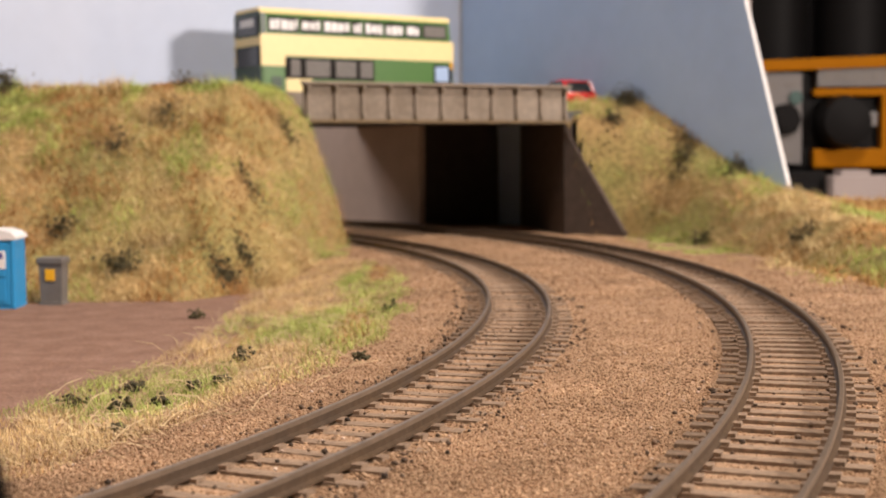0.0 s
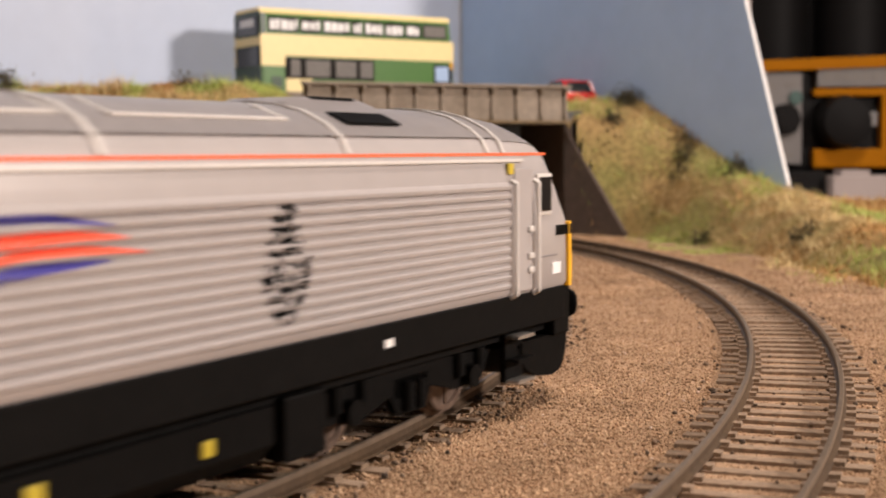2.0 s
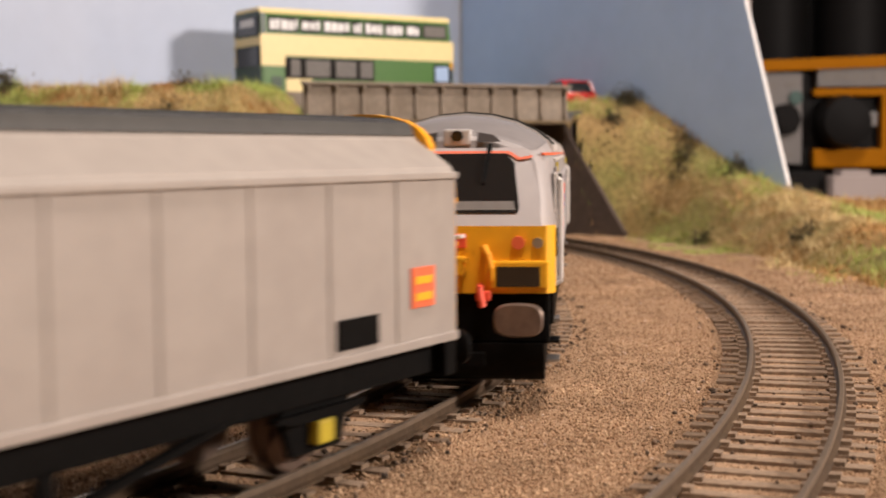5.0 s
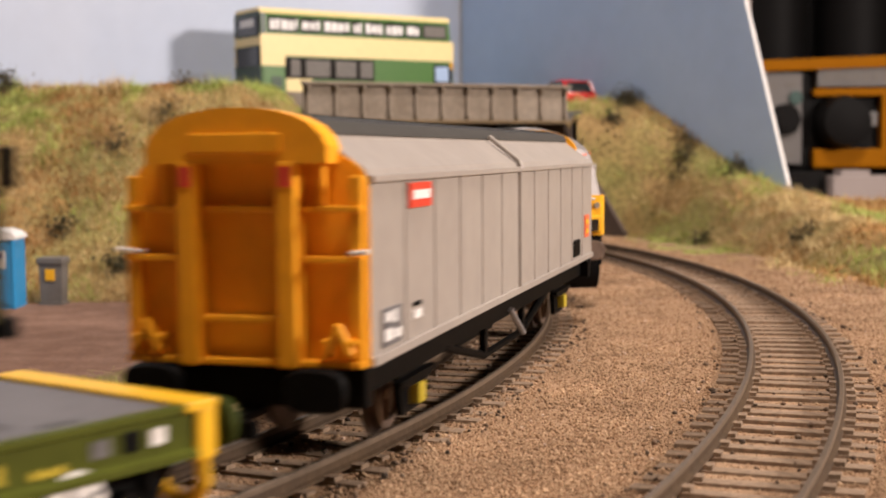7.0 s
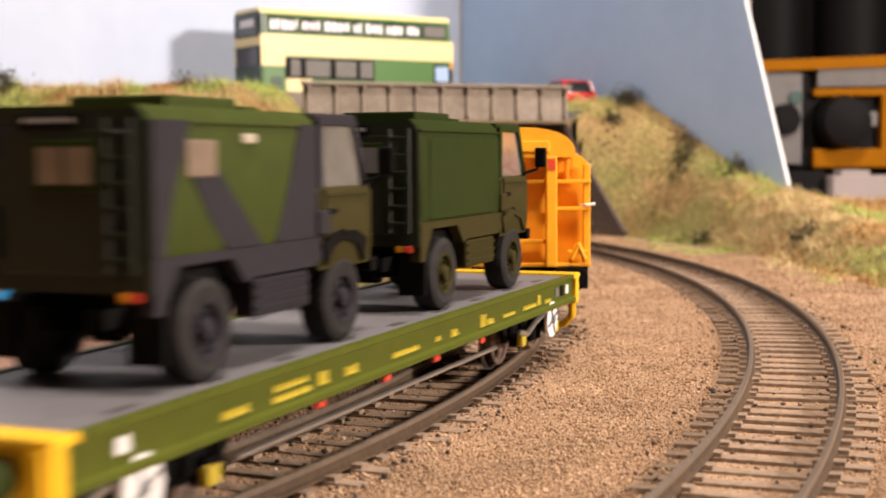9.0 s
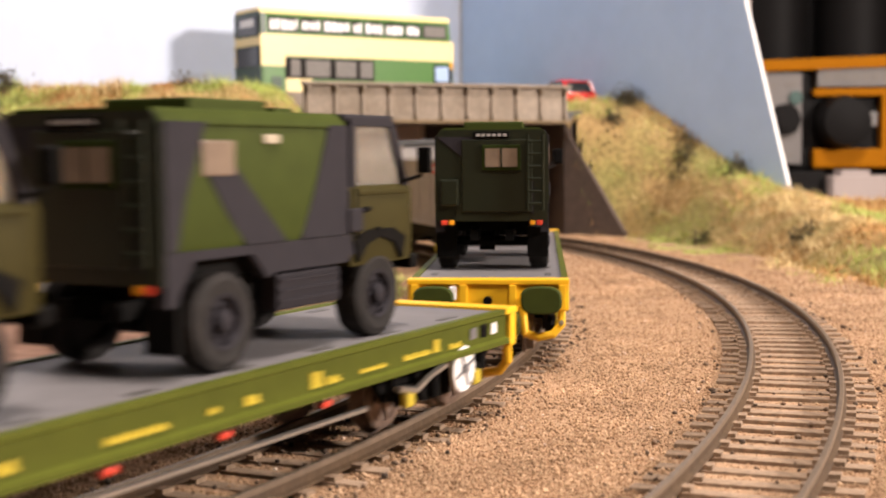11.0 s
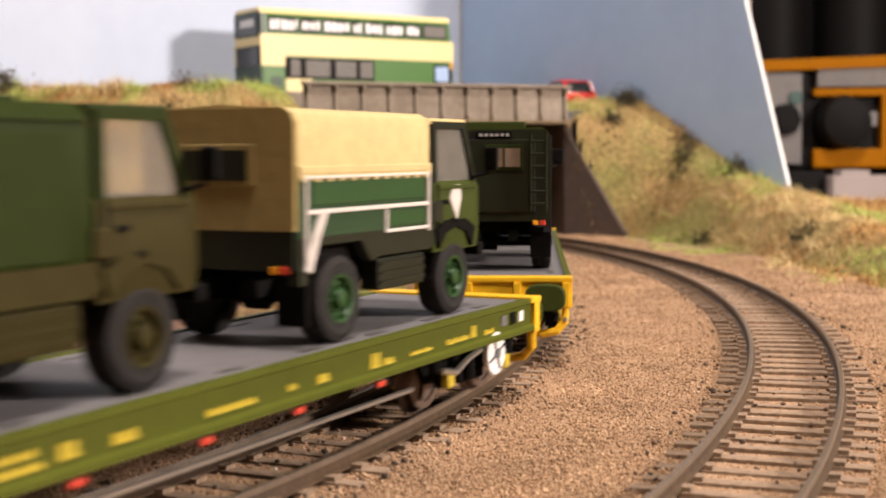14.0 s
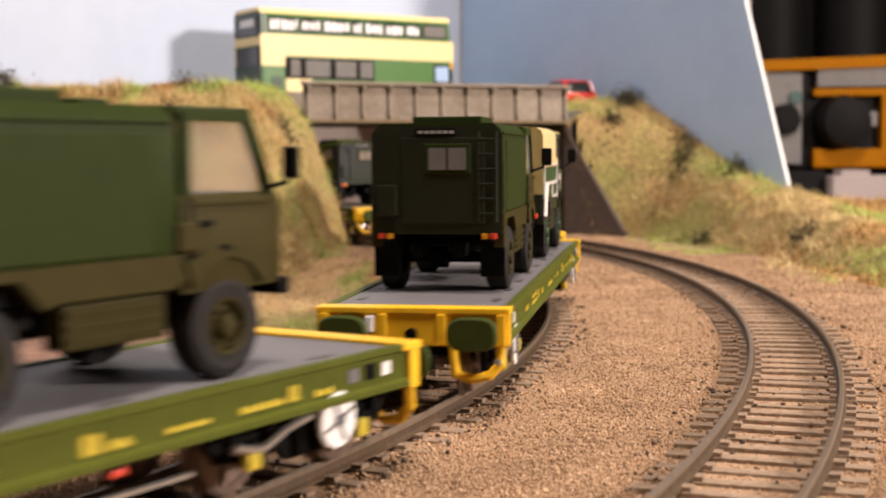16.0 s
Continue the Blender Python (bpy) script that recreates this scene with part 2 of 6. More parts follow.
sheet_thing("yard_floor", sheet(lambda x, y: max(-10.4 + noise.noise((x * 0.05, y * 0.05, 9)) * 0.5, ground_z(x, y) + 0.25), -420, -40, 180, 620, 130, 150, on_yard), YARD, "bare reddish-brown earth yard beside the grass bank", "yard")


def left_keep(x, y):
    return y > foot_left(x) - 40 and near_side(x, y) < -17 and y < 830 and not (y > 712 + 0.53 * (x + 67))


def right_keep(x, y):
    wall = 0.610 * (y - 896.0) + 0.792 * (x - 12.2)
    if wall > 0.5 or y < 250 or x > 215:
        return False
    if y > 721 and (x < 66 or 25 * (x - 67.8) + 30 * (y - 748) < 12):
        return False
    return y > 721 or far_side(x, y) > 36


sheet_thing("grass_bank_left", sheet(bank_left_z, -430, -20, 400, 790, 165, 157, left_keep), TURF, "tall grassy bank of straw and green static grass", "bank")
sheet_thing("grass_bank_right", sheet(bank_right_z, 20, 420, 300, 810, 161, 171, right_keep), TURF, "grassy bank sloping down from the bridge beside the blue board", "bank")

# the flat top behind the banks that carries the road, and the board under everything
part("road", prism([(-436, 472), (-68, 686), (68, 746), (181, 815), (153, 904), (13, 946), (-446, 626)], "z", 60, 65.6), ASPHALT, None)
tagged(bpy.data.objects["road"], "dark model road on top of the bank and bridge", "road", "", "structure")
part("baseboard", box(-900, 520, -700, 1300, -30, -16), WOOD)
tagged(bpy.data.objects["baseboard"], "wooden baseboard under the model railway", "baseboard", "", "structure")

# ---------------------------------------------------------------- backscene boards
bm = bmesh.new()
ux, uy = 0.823, 0.568
vx, vy = 0.610, -0.792
cx, cy = 12.2, 896.0
add_prism(bm, [(cx, cy), (cx - ux * 560, cy - uy * 560), (cx - ux * 560 - uy * 5, cy - uy * 560 + ux * 5), (cx - uy * 5, cy + ux * 5)], "z", 65.6, 470)
part("wall_left", bm, SKYPALE)
tagged(bpy.data.objects["wall_left"], "pale sky-blue painted backscene board", "backscene", "", "structure")
bm = bmesh.new()
vs = []
for o in (0.0, 3.0):
    for k, z in ((2.0, -14.5), (280.8, -14.5), (139.5, 453), (2.0, 453)):
        vs.append(bm.verts.new((cx + vx * k - vy * o, cy + vy * k + vx * o, z)))
bm.faces.new(vs[:4])
bm.faces.new(vs[4:][::-1])
for i in range(4):
    bm.faces.new((vs[i], vs[i + 4], vs[(i + 1) % 4 + 4], vs[(i + 1) % 4]))
board = part("wall_right", bm, SKYBLUE)
board.data.materials.append(CARD_EDGE)
for p in board.data.polygons:
    if p.index in (2, 3, 4, 5) and p.area < 0.004:
        p.material_index = 1
tagged(board, "blue painted backscene board with a slanting white cut edge", "backscene", "", "structure")

# ---------------------------------------------------------------- bridge
BRIDGE = thing("road_bridge", "weathered grey-brown plate girder bridge over two tracks", "bridge", at(-68.1, 682.0, 4.3, 0, 0, math.degrees(math.atan2(62.0, 136.0))))
BL = math.hypot(136.0, 62.0)
bm = box(-2, BL + 2, 0.6, 2.2, 55.5, 74)
part("girder_plate", bm, GIRDER, BRIDGE)
part("top_flange", box(-3, BL + 3, -3.0, 3.0, 73.6, 75.2, 0.3), GIRDER, BRIDGE)
part("bottom_flange", box(-3, BL + 3, -3.0, 3.4, 54.2, 56.0, 0.3), GIRDER_RUST, BRIDGE)
NP = 10
bm = prism([(-2.6, 56), (0.7, 56), (0.7, 73.6), (-2.6, 73.6), (-2.6, 71.5), (-1.2, 69.5), (-1.2, 59.5), (-2.6, 57.5)], "x", -0.6, 0.6)
rib = mesh_of("stiffener", bm, GIRDER)
for i in range(NP + 1):
    r = new("stiffener", rib)
    r.parent = BRIDGE
    r.matrix_basis = at(i * BL / NP, 0, 0)
part("deck", box(-6, BL + 6, 2.4, 44, 54.5, 56.2), NEARBLACK, BRIDGE)
part("far_girder", box(-4, BL + 6, 44, 46.5, 54.5, 72), GIRDER, BRIDGE)

# walls below the bridge, and a near-black sheet for the unlit opening
part("abutment_right", prism([(68.2, 748.8), (73.0, 748.8), (54.6, 873.4), (48.6, 851.9)], "z", -8, 59.5), BROWNWALL)
tagged(bpy.data.objects["abutment_right"], "dark brown bridge abutment wall", "wall", "", "structure")
bm = bmesh.new()
wing = [(68.0, 748.8, -8.5), (68.5, 748.8, 55.7), (98.5, 723.3, -1.4), (98.4, 723.3, -8.9)]
lo = [bm.verts.new(p) for p in wing]
hi = [bm.verts.new((p[0] + 2, p[1] + 2.5, p[2])) for p in wing]
bm.faces.new(lo)
bm.faces.new(hi[::-1])
for i in range(4):
    bm.faces.new((lo[i], hi[i], hi[(i + 1) % 4], lo[(i + 1) % 4]))
part("wing_wall", bm, BROWNWALL)
tagged(bpy.data.objects["wing_wall"], "sloping brown wing wall below the bridge", "wall", "", "structure")
# no real wall: the opening's darkness is put into this sheet's colour
part("back_wall", prism([(80.6, 886.4), (80.6, 890.7), (-12.8, 845.4), (-12.8, 841.1)], "z", -8, 60.3), NEARBLACK)
tagged(bpy.data.objects["back_wall"], "nearly black sheet standing in for the unlit opening behind the tracks", "wall", "", "structure")
part("pale_wall", prism([(-14.4, 835.4), (-11.1, 839.0), (-121.7, 997.3), (-126.0, 994.1)], "z", -8, 61), PALECARD)
tagged(bpy.data.objects["pale_wall"], "plain pinkish-grey card wall beside the track", "wall", "", "structure")

# ---------------------------------------------------------------- tracks


def build_track(route, name, s0, s1, label):
    tr = thing(name, label, "track", kind="structure")
    ss = np.arange(s0, s1, 4.0)
    for sign in (-1, 1):
        prof_web = [(-0.9, -2.6), (0.9, -2.6), (0.9, -2.25), (0.25, -1.95), (0.25, -0.8), (-0.25, -0.8), (-0.25, -1.95), (-0.9, -2.25)]
        prof_head = [(-0.45, -0.8), (0.45, -0.8), (0.45, -0.15), (0.32, 0.0), (-0.32, 0.0), (-0.45, -0.15)]
        rail = None
        for nm, prof, mt in (("rail", prof_web, RAIL_STEEL), ("rail_head", prof_head, RAIL_HEAD)):
            secs = []
            for s in ss:
                x, y, h = route.at(s, sign * 8.7)
                secs.append([(x + a * math.cos(h), y - a * math.sin(h), z) for a, z in prof])
            ob = part(nm, loft(secs), mt, rail or tr)
            rail = rail or ob
    chair = mesh_of("sleeper", add_box(add_box(add_box(bmesh.new(), -15, 15, -1.55, 1.55, -4.6, -2.75, 0.12), -11.2, -6.6, -1.2, 1.2, -2.9, -2.1), 6.6, 11.2, -1.2, 1.2, -2.9, -2.1), SLEEPER)
    n = 0
    for s in np.arange(s0 + 2, s1 - 2, 7.55):
        if n > 160:
            break
        x, y, h = route.at(s)
        o = new("sleeper", chair)
        o.parent = tr
        o.matrix_basis = at(x, y, random.uniform(-0.42, 0.12), random.uniform(-2, 2), random.uniform(-0.7, 0.7), -math.degrees(h) + random.uniform(-1.6, 1.6))
        n += 1
    return tr


build_track(NEAR_LINE, "near_track", -60, 1000, "weathered curving railway track with brown sleepers")
build_track(FAR_LINE, "outer_track", 40, 1000, "weathered outer railway track with exposed sleepers")

# ---------------------------------------------------------------- paints
SILVER = material("silver_paint", (0.40, 0.367, 0.355), 0.36, 0.15, 0.03, 260, 0.03)
SILVER_LINE = material("silver_seam", (0.62, 0.585, 0.55), 0.4, 0.1, 0.04, 260)
ROOFGREY = material("roof_grey", (0.235, 0.215, 0.21), 0.45, 0.1, 0.06, 260, 0.03)
BLACK = material("underframe_black", (0.0035, 0.0032, 0.003), 0.6, 0, 0.25, 500, 0.1, spec=0.07)
RUBBER = material("tyre_rubber", (0.020, 0.018, 0.017), 0.85, 0, 0.2, 500, 0.2, spec=0.2)
YELLOW = material("warning_yellow", (0.82, 0.42, 0.018), 0.42, 0, 0.05, 300)
ORANGE = material("end_orange_yellow", (0.86, 0.37, 0.012), 0.5, 0, 0.06, 300, 0.05)
RED = material("signal_red", (0.65, 0.06, 0.03), 0.45, 0, 0.04, 300)
FLAGRED = material("flag_red", (0.75, 0.10, 0.05), 0.45, 0, 0.04, 300)
FLAGBLUE = material("flag_blue", (0.05, 0.045, 0.25), 0.45, 0, 0.04, 300)
ORANGERED = material("stripe_orange_red", (0.78, 0.15, 0.06), 0.45, 0, 0.04, 300)
WHITE = material("white_paint", (0.78, 0.76, 0.74), 0.5, 0, 0.04, 300)
STEEL = material("bright_steel", (0.55, 0.52, 0.48), 0.35, 0.9, 0.08, 400)
BROWNSTEEL = material("buffer_steel", (0.20, 0.145, 0.115), 0.4, 0.5, 0.2, 500)
VANGREY = material("van_grey", (0.345, 0.305, 0.27), 0.5, 0.05, 0.05, 260, 0.03, (0.31, 0.27, 0.24))
VANROOF = material("van_roof", (0.055, 0.052, 0.047), 0.6, 0, 0.12, 300)
OLIVE = material("olive_green", (0.068, 0.078, 0.009), 0.55, 0, 0.08, 300, 0.03, spec=0.12)
ARMY = material("army_green", (0.017, 0.026, 0.004), 0.6, 0, 0.08, 300, 0.03, spec=0.09)
CAMOGREEN = material("camouflage_green", (0.035, 0.046, 0.008), 0.65, 0, 0.08, 300, 0.03, spec=0.1)
# the canvas truck's own dark green, and painted shade on the other trucks' backs
ARMYDARK_SHADE = material("dark_and_shaded_army_green", (0.0095, 0.012, 0.0055), 0.4, 0, 0.1, 300, spec=0.3)
CAMO_GREY = material("camouflage_grey", (0.021, 0.019, 0.023), 0.65, 0, 0.08, 300, spec=0.12)
ARMYBROWN = material("drab_brown_green", (0.032, 0.026, 0.006), 0.65, 0, 0.1, 300, spec=0.1)
CANVAS = material("sand_canvas", (0.47, 0.37, 0.17), 0.85, 0, 0.06, 500, 0.2)
CANVASDARK = material("khaki_canvas", (0.26, 0.19, 0.065), 0.85, 0, 0.08, 500, 0.2)
DECKGREY = material("deck_grey", (0.125, 0.117, 0.12), 0.65, 0, 0.08, 300, 0.05)
WAGONYELLOW = material("wagon_yellow", (0.74, 0.42, 0.012), 0.45, 0, 0.05, 300)
MARKYELLOW = material("mark_yellow", (0.50, 0.38, 0.03), 0.5, 0, 0.05, 300)
DARKGLASS = material("dark_glass", (0.014, 0.012, 0.011), 0.12, 0, 0.05, 100, spec=0.6)
CLEAR = glass_material("clear_pane", (0.9, 0.86, 0.78))
SEATBEIGE = material("cab_interior", (0.35, 0.30, 0.22), 0.7, 0, 0.08, 200)
WINDOWBROWN = material("smoky_window", (0.17, 0.125, 0.09), 0.35, 0, 0.15, 300)
BUSGREEN = material("bus_green", (0.055, 0.15, 0.022), 0.35, 0, 0.04, 200)
BUSDARK = material("bus_dark_green", (0.016, 0.045, 0.018), 0.35, 0, 0.05, 200)
CREAM = material("bus_cream", (0.80, 0.64, 0.30), 0.4, 0, 0.03, 200)
TOILETBLUE = material("toilet_blue", (0.03, 0.27, 0.56), 0.45, 0, 0.04, 200)
CABINETGREY = material("cabinet_grey", (0.155, 0.14, 0.125), 0.6, 0, 0.1, 300)
TRUCKGREEN = material("truck_bright_green", (0.012, 0.048, 0.008), 0.45, 0, 0.08, 300)
OFFWHITE = material("off_white_trim", (0.55, 0.50, 0.46), 0.6, 0, 0.08, 300)
CARRED = material("car_red", (0.55, 0.014, 0.02), 0.25, 0, 0.03, 200)

TILE_GREY = material("worn_white", (0.30, 0.29, 0.28), 0.6, 0, 0.1, 300)

RAKE = []      # (thing, distance of its middle behind the locomotive's middle, wheelbase)
LOADS = []     # (thing, distance behind, wheelbase of its wagon, place on the wagon)
WHEELS = []    # (wheelset, x, radius)


def bars(name, parent, mat, rects, y, label="", out=-1):
    """Small painted marks on a side wall: rects of (x0, x1, z0, z1)."""
    bm = bmesh.new()
    for x0, x1, z0, z1 in rects:
        add_box(bm, x0, x1, y - 0.05, y + 0.12 * -out * -1, z0, z1)
    return part(name, bm, mat, parent, label)


def wheelset(parent, x, r, gauge=8.0):
    bm = bmesh.new()
    for sg in (-1, 1):
        add_lathe(bm, [(-0.9 * sg, r + 0.9), (-0.3 * sg, r + 0.9), (-0.2 * sg, r), (1.5 * sg, r - 0.1), (1.6 * sg, r - 1.2), (1.1 * sg, r - 1.3), (1.1 * sg, 1.6), (1.9 * sg, 1.3), (1.9 * sg, 0.3)], (0, gauge * sg, 0), 22)
    add_cyl(bm, (0, 0, 0), "y", 0.9, gauge, 8)
    for sg in (-1, 1):
        for a in (0, math.pi / 2):
            c, q = math.cos(a), math.sin(a)
            add_rod(bm, [((1.3 - r) * c, sg * (gauge + 1.2), (1.3 - r) * q), ((r - 1.3) * c, sg * (gauge + 1.2), (r - 1.3) * q)], 0.4, 5)
    ob = part("wheelset", bm, BROWNSTEEL, parent, smooth=True, at=at(x, 0, r))
    WHEELS.append((ob, x, r))
    return ob


def oval_buffer(parent, x, y, z, sign, head_mat, length=7.5):
    """A sprung buffer that sticks out along x."""
    bm = bmesh.new()
    add_cyl(bm, (x + sign * length * 0.35, y, z), "x", 1.9, length * 0.35, 14)
    sh = part("buffer_shank", bm, BLACK, parent)
    secs = []
    for dx, k in ((0.0, 0.86), (0.35, 1.0), (1.2, 1.0), (1.7, 0.9)):
        ring = []
        for i in range(20):
            a = 2 * math.pi * i / 20
            c, s = math.cos(a), math.sin(a)
            ring.append((x + sign * (length * 0.7 + dx), y + 4.3 * k * math.copysign(abs(c) ** 0.65, c), z + 2.9 * k * math.copysign(abs(s) ** 0.65, s)))
        secs.append(ring)
    part("buffer_head", loft(secs), head_mat, sh, smooth=True)


def coupling(parent, x, sign):
    bm = bmesh.new()
    add_box(bm, min(x, x + sign * 15), max(x, x + sign * 15), -1.1, 1.1, 7.6, 8.6)
    add_box(bm, min(x + sign * 14, x + sign * 15.5), max(x + sign * 14, x + sign * 15.5), -6, 6, 7.4, 9.6)
    add_rod(bm, [(x + sign * 15, 0, 9), (x + sign * 19, 0, 10.5), (x + sign * 19.5, 0, 8)], 0.5)
    part("coupling", bm, BLACK, parent)


def bogie(parent, x0, half_base, r, yside, mat_box=None, boxes=()):
    """A two-axle bogie: side frames with springs and axle boxes."""
    bg = part("bogie_frame", add_box(add_box(bmesh.new(), x0 - half_base - 7, x0 + half_base + 7, -6, 6, 7.5, 10.5), x0 - 5, x0 + 5, -yside, yside, 6, 9), BLACK, parent)
    for sg in (-1, 1):
        bm = prism([(x0 - half_base - 8, 9.6), (x0 - half_base - 5, 5.2), (x0 - half_base + 4, 4.6), (x0 - 6, 6.6), (x0 - 4, 3.4), (x0 + 4, 3.4), (x0 + 6, 6.6), (x0 + half_base - 4, 4.6), (x0 + half_base + 5, 5.2), (x0 + half_base + 8, 9.6), (x0 + 6, 10.6), (x0 - 6, 10.6)], "y", min(sg * (yside - 1.2), sg * yside), max(sg * (yside - 1.2), sg * yside))
        for ax in (-half_base, half_base):
            add_cyl(bm, (x0 + ax, sg * (yside + 0.5), r), "y", 1.9, 1.2, 12)
            for o in (-3.4, 3.4):
                add_cyl(bm, (x0 + ax + o, sg * (yside + 0.3), r + 2.3), "z", 1.1, 1.9, 10)
        add_cyl(bm, (x0 - 1.7, sg * (yside + 0.3), 6.2), "z", 1.2, 2.2, 10)
        add_cyl(bm, (x0 + 1.7, sg * (yside + 0.3), 6.2), "z", 1.2, 2.2, 10)
        part("side_frame", bm, BLACK, bg)
    for ax in (-half_base, half_base):
        wheelset(parent, x0 + ax, r)
    return bg


def stretch(whole, k):
    """Draw a finished thing out along its length."""
    for o in whole.children_recursive:
        if o.name.startswith("wheelset"):
            o.location.x *= k
            for i, (w, x, r) in enumerate(WHEELS):
                if w is o:
                    WHEELS[i] = (w, x * k, r)
        elif o.name.split(".")[0] in ("tyre", "rim", "brake_wheel", "hub"):
            mid = sum(v.co.x for v in o.data.vertices) / len(o.data.vertices)
            o.data.transform(Matrix.Translation((mid * (k - 1), 0, 0)))
        else:
            o.data.transform(Matrix.Diagonal((k, 1, 1, 1)))


# ---------------------------------------------------------------- locomotive
def loco_ring(x, k=1.0, lift=0.0, rake=0.0, zt=50.8):
    """One cross-section of the body; rake draws the upper part back towards the middle."""
    half = [(16.8, 18.6), (17.4, 19.4), (17.5, 30.0), (17.2, 39.0), (16.7, 42.7), (15.6, 44.9), (13.2, 47.0), (9.6, 49.0), (5.0, 50.3), (0.0, 50.8)]
    pts = []
    for y, z in half:
        zz = z if z < 41.0 else 41.0 + (z - 41.0) * (zt - 41.0) / 9.8
        inn = (1.0 - (1 - k) * smooth(24, 46, zz)) * (1 - lift)
        back = rake * max(0.0, zz - 30.0)
        pts.append((x - math.copysign(back, x), y * inn, zz))
    return pts + [(p[0], -p[1], p[2]) for p in pts[-2::-1]]


def cab_end(loco, sg, number):
    """Yellow end with windscreen, lamps, pipes, buffers and plough at one end (sg is 1 or -1)."""
    X = 125.0

    def face(z, out=0.0):
        return sg * (X + out - 0.56 * max(0.0, z - 30.0))

    bm = bmesh.new()
    secs = []
    for dx in (-3.0, -2.0, -0.6, 0.35):
        w = {-3.0: 17.6, -2.0: 17.6, -0.6: 17.0, 0.35: 16.0}[dx]
        secs.append([(sg * (X + dx), -w, 18.5), (sg * (X + dx), w, 18.5), (sg * (X + dx), w, 30.2), (sg * (X + dx), -w, 30.2)])
    yellow = part("warning_panel", loft(secs), YELLOW, loco, "bright yellow warning panel")

    def quad(name, mat, outline, out, parent=loco, label="", thick=0.5):
        bm = bmesh.new()
        a = [bm.verts.new((face(z, out), y, z)) for y, z in outline]
        b = [bm.verts.new((face(z, out - thick), y, z)) for y, z in outline]
        bm.faces.new(a)
        bm.faces.new(b[::-1])
        n = len(a)
        for i in range(n):
            bm.faces.new((a[i], b[i], b[(i + 1) % n], a[(i + 1) % n]))
        return part(name, bm, mat, parent, label)

    quad("front_face", SILVER, [(-15.2, 30.0), (15.2, 30.0), (14.9, 36), (14.0, 41), (12.2, 43.8), (-12.2, 43.8), (-14.0, 41), (-14.9, 36), (-15.2, 30.0)][:-1], 0.3, loco, "raked silver cab front")
    screen = quad("windscreen", DARKGLASS, [(-11.0, 32.4), (11.0, 32.4), (11.3, 33.2), (10.3, 41.0), (8.8, 42.6), (-8.8, 42.6), (-10.3, 41.0), (-11.3, 33.2)], 0.55, loco, "dark one-piece windscreen")
    quad("screen_ledge", CABINETGREY, [(-10.6, 32.9), (10.6, 32.9), (10.3, 34.4), (-10.3, 34.4)], 0.62, screen)
    quad("red_stripe", ORANGERED, [(-9.2, 42.7), (9.2, 42.7), (9.2, 43.2), (-9.2, 43.2)], 0.6)
    for y in (-1, 1):
        quad("red_stripe", ORANGERED, [(y * 9.1, 42.7), (y * 11.0, 41.5), (y * 13.4, 41.9), (y * 13.4, 42.35), (y * 11.2, 42.0), (y * 9.3, 43.2)], 0.6)
        quad("wiper", BLACK, [(y * 4.6, 37.5), (y * 5.2, 37.5), (y * 6.4, 44.6), (y * 5.6, 44.8)], 1.0)
        quad("roof_vent", NEARBLACK, [(y * 3.6, 45.0), (y * 7.8, 45.0), (y * 6.6, 46.4), (y * 3.6, 47.0)], 1.2)
    head = part("headlight", add_box(bmesh.new(), min(face(45) + sg * 0.9, face(45) - sg * 4), max(face(45) + sg * 0.9, face(45) - sg * 4), -2.4, 2.4, 44.2, 47.6, 0.4), SILVER_LINE, loco, "roof-mounted headlight housing")
    part("lens", cyl((face(45) + sg * 0.9, 0, 46.2), "x", 1.1, 0.35, 16), DARKGLASS, head)
    for y in (-1, 1):
        lb = part("lamp_box", add_box(bmesh.new(), min(sg * 124.4, sg * 126.2), max(sg * 124.4, sg * 126.2), y * 11.2 - 5.2, y * 11.2 + 5.2, 19.3, 24.2, 0.4), YELLOW, loco)
        part("recess", box(min(sg * 126.0, sg * 126.4), max(sg * 126.0, sg * 126.4), y * 11.2 - 3.8, y * 11.2 + 3.8, 19.7, 23.2, 0.15), DARKGLASS, lb)
        part("marker_lamp", cyl((sg * 125.5, y * 11.2, 27.3), "x", 1.15, 0.5, 16), ORANGERED, loco, "round red marker lamp")
        part("marker_lamp", cyl((sg * 125.5, y * 14.6, 27.3), "x", 0.9, 0.5, 14), STEEL, loco)
        part("brake_pipe", add_rod(bmesh.new(), [(sg * 125.4, y * 5.4, 26.4), (sg * 126.6, y * 5.4, 26.6), (sg * 127.0, y * 6.0, 25.4), (sg * 126.8, y * 6.4, 23.2), (sg * 126.0, y * 6.5, 21.0)], 0.62, 8), ORANGE, loco, smooth=True)
        part("pipe_tap", add_box(add_rod(bmesh.new(), [(sg * 125.2, y * 4.6, 19.8), (sg * 127.2, y * 4.6, 19.4), (sg * 127.6, y * 5.2, 16.5)], 0.6, 8), sg * 126.4 - 0.7, sg * 126.4 + 0.7, y * 5.2 - 1.3, y * 5.2 + 1.3, 17.3, 19.0, 0.3), FLAGRED, loco)
        oval_buffer(loco, sg * 123.6, y * 11.4, 14.4, sg, BROWNSTEEL if sg < 0 else BLACK)
    part("jumper_box", add_box(add_box(bmesh.new(), min(sg * 125, sg * 127), max(sg * 125, sg * 127), -1.9, 1.9, 21.5, 25.0, 0.4), min(sg * 125, sg * 127), max(sg * 125, sg * 127), -2.4, 2.4, 23.8, 24.8, 0.3), YELLOW, loco)
    part("socket", box(min(sg * 125, sg * 126.8), max(sg * 125, sg * 126.8), 2.6, 4.0, 18.0, 21.6, 0.2), WHITE, loco)
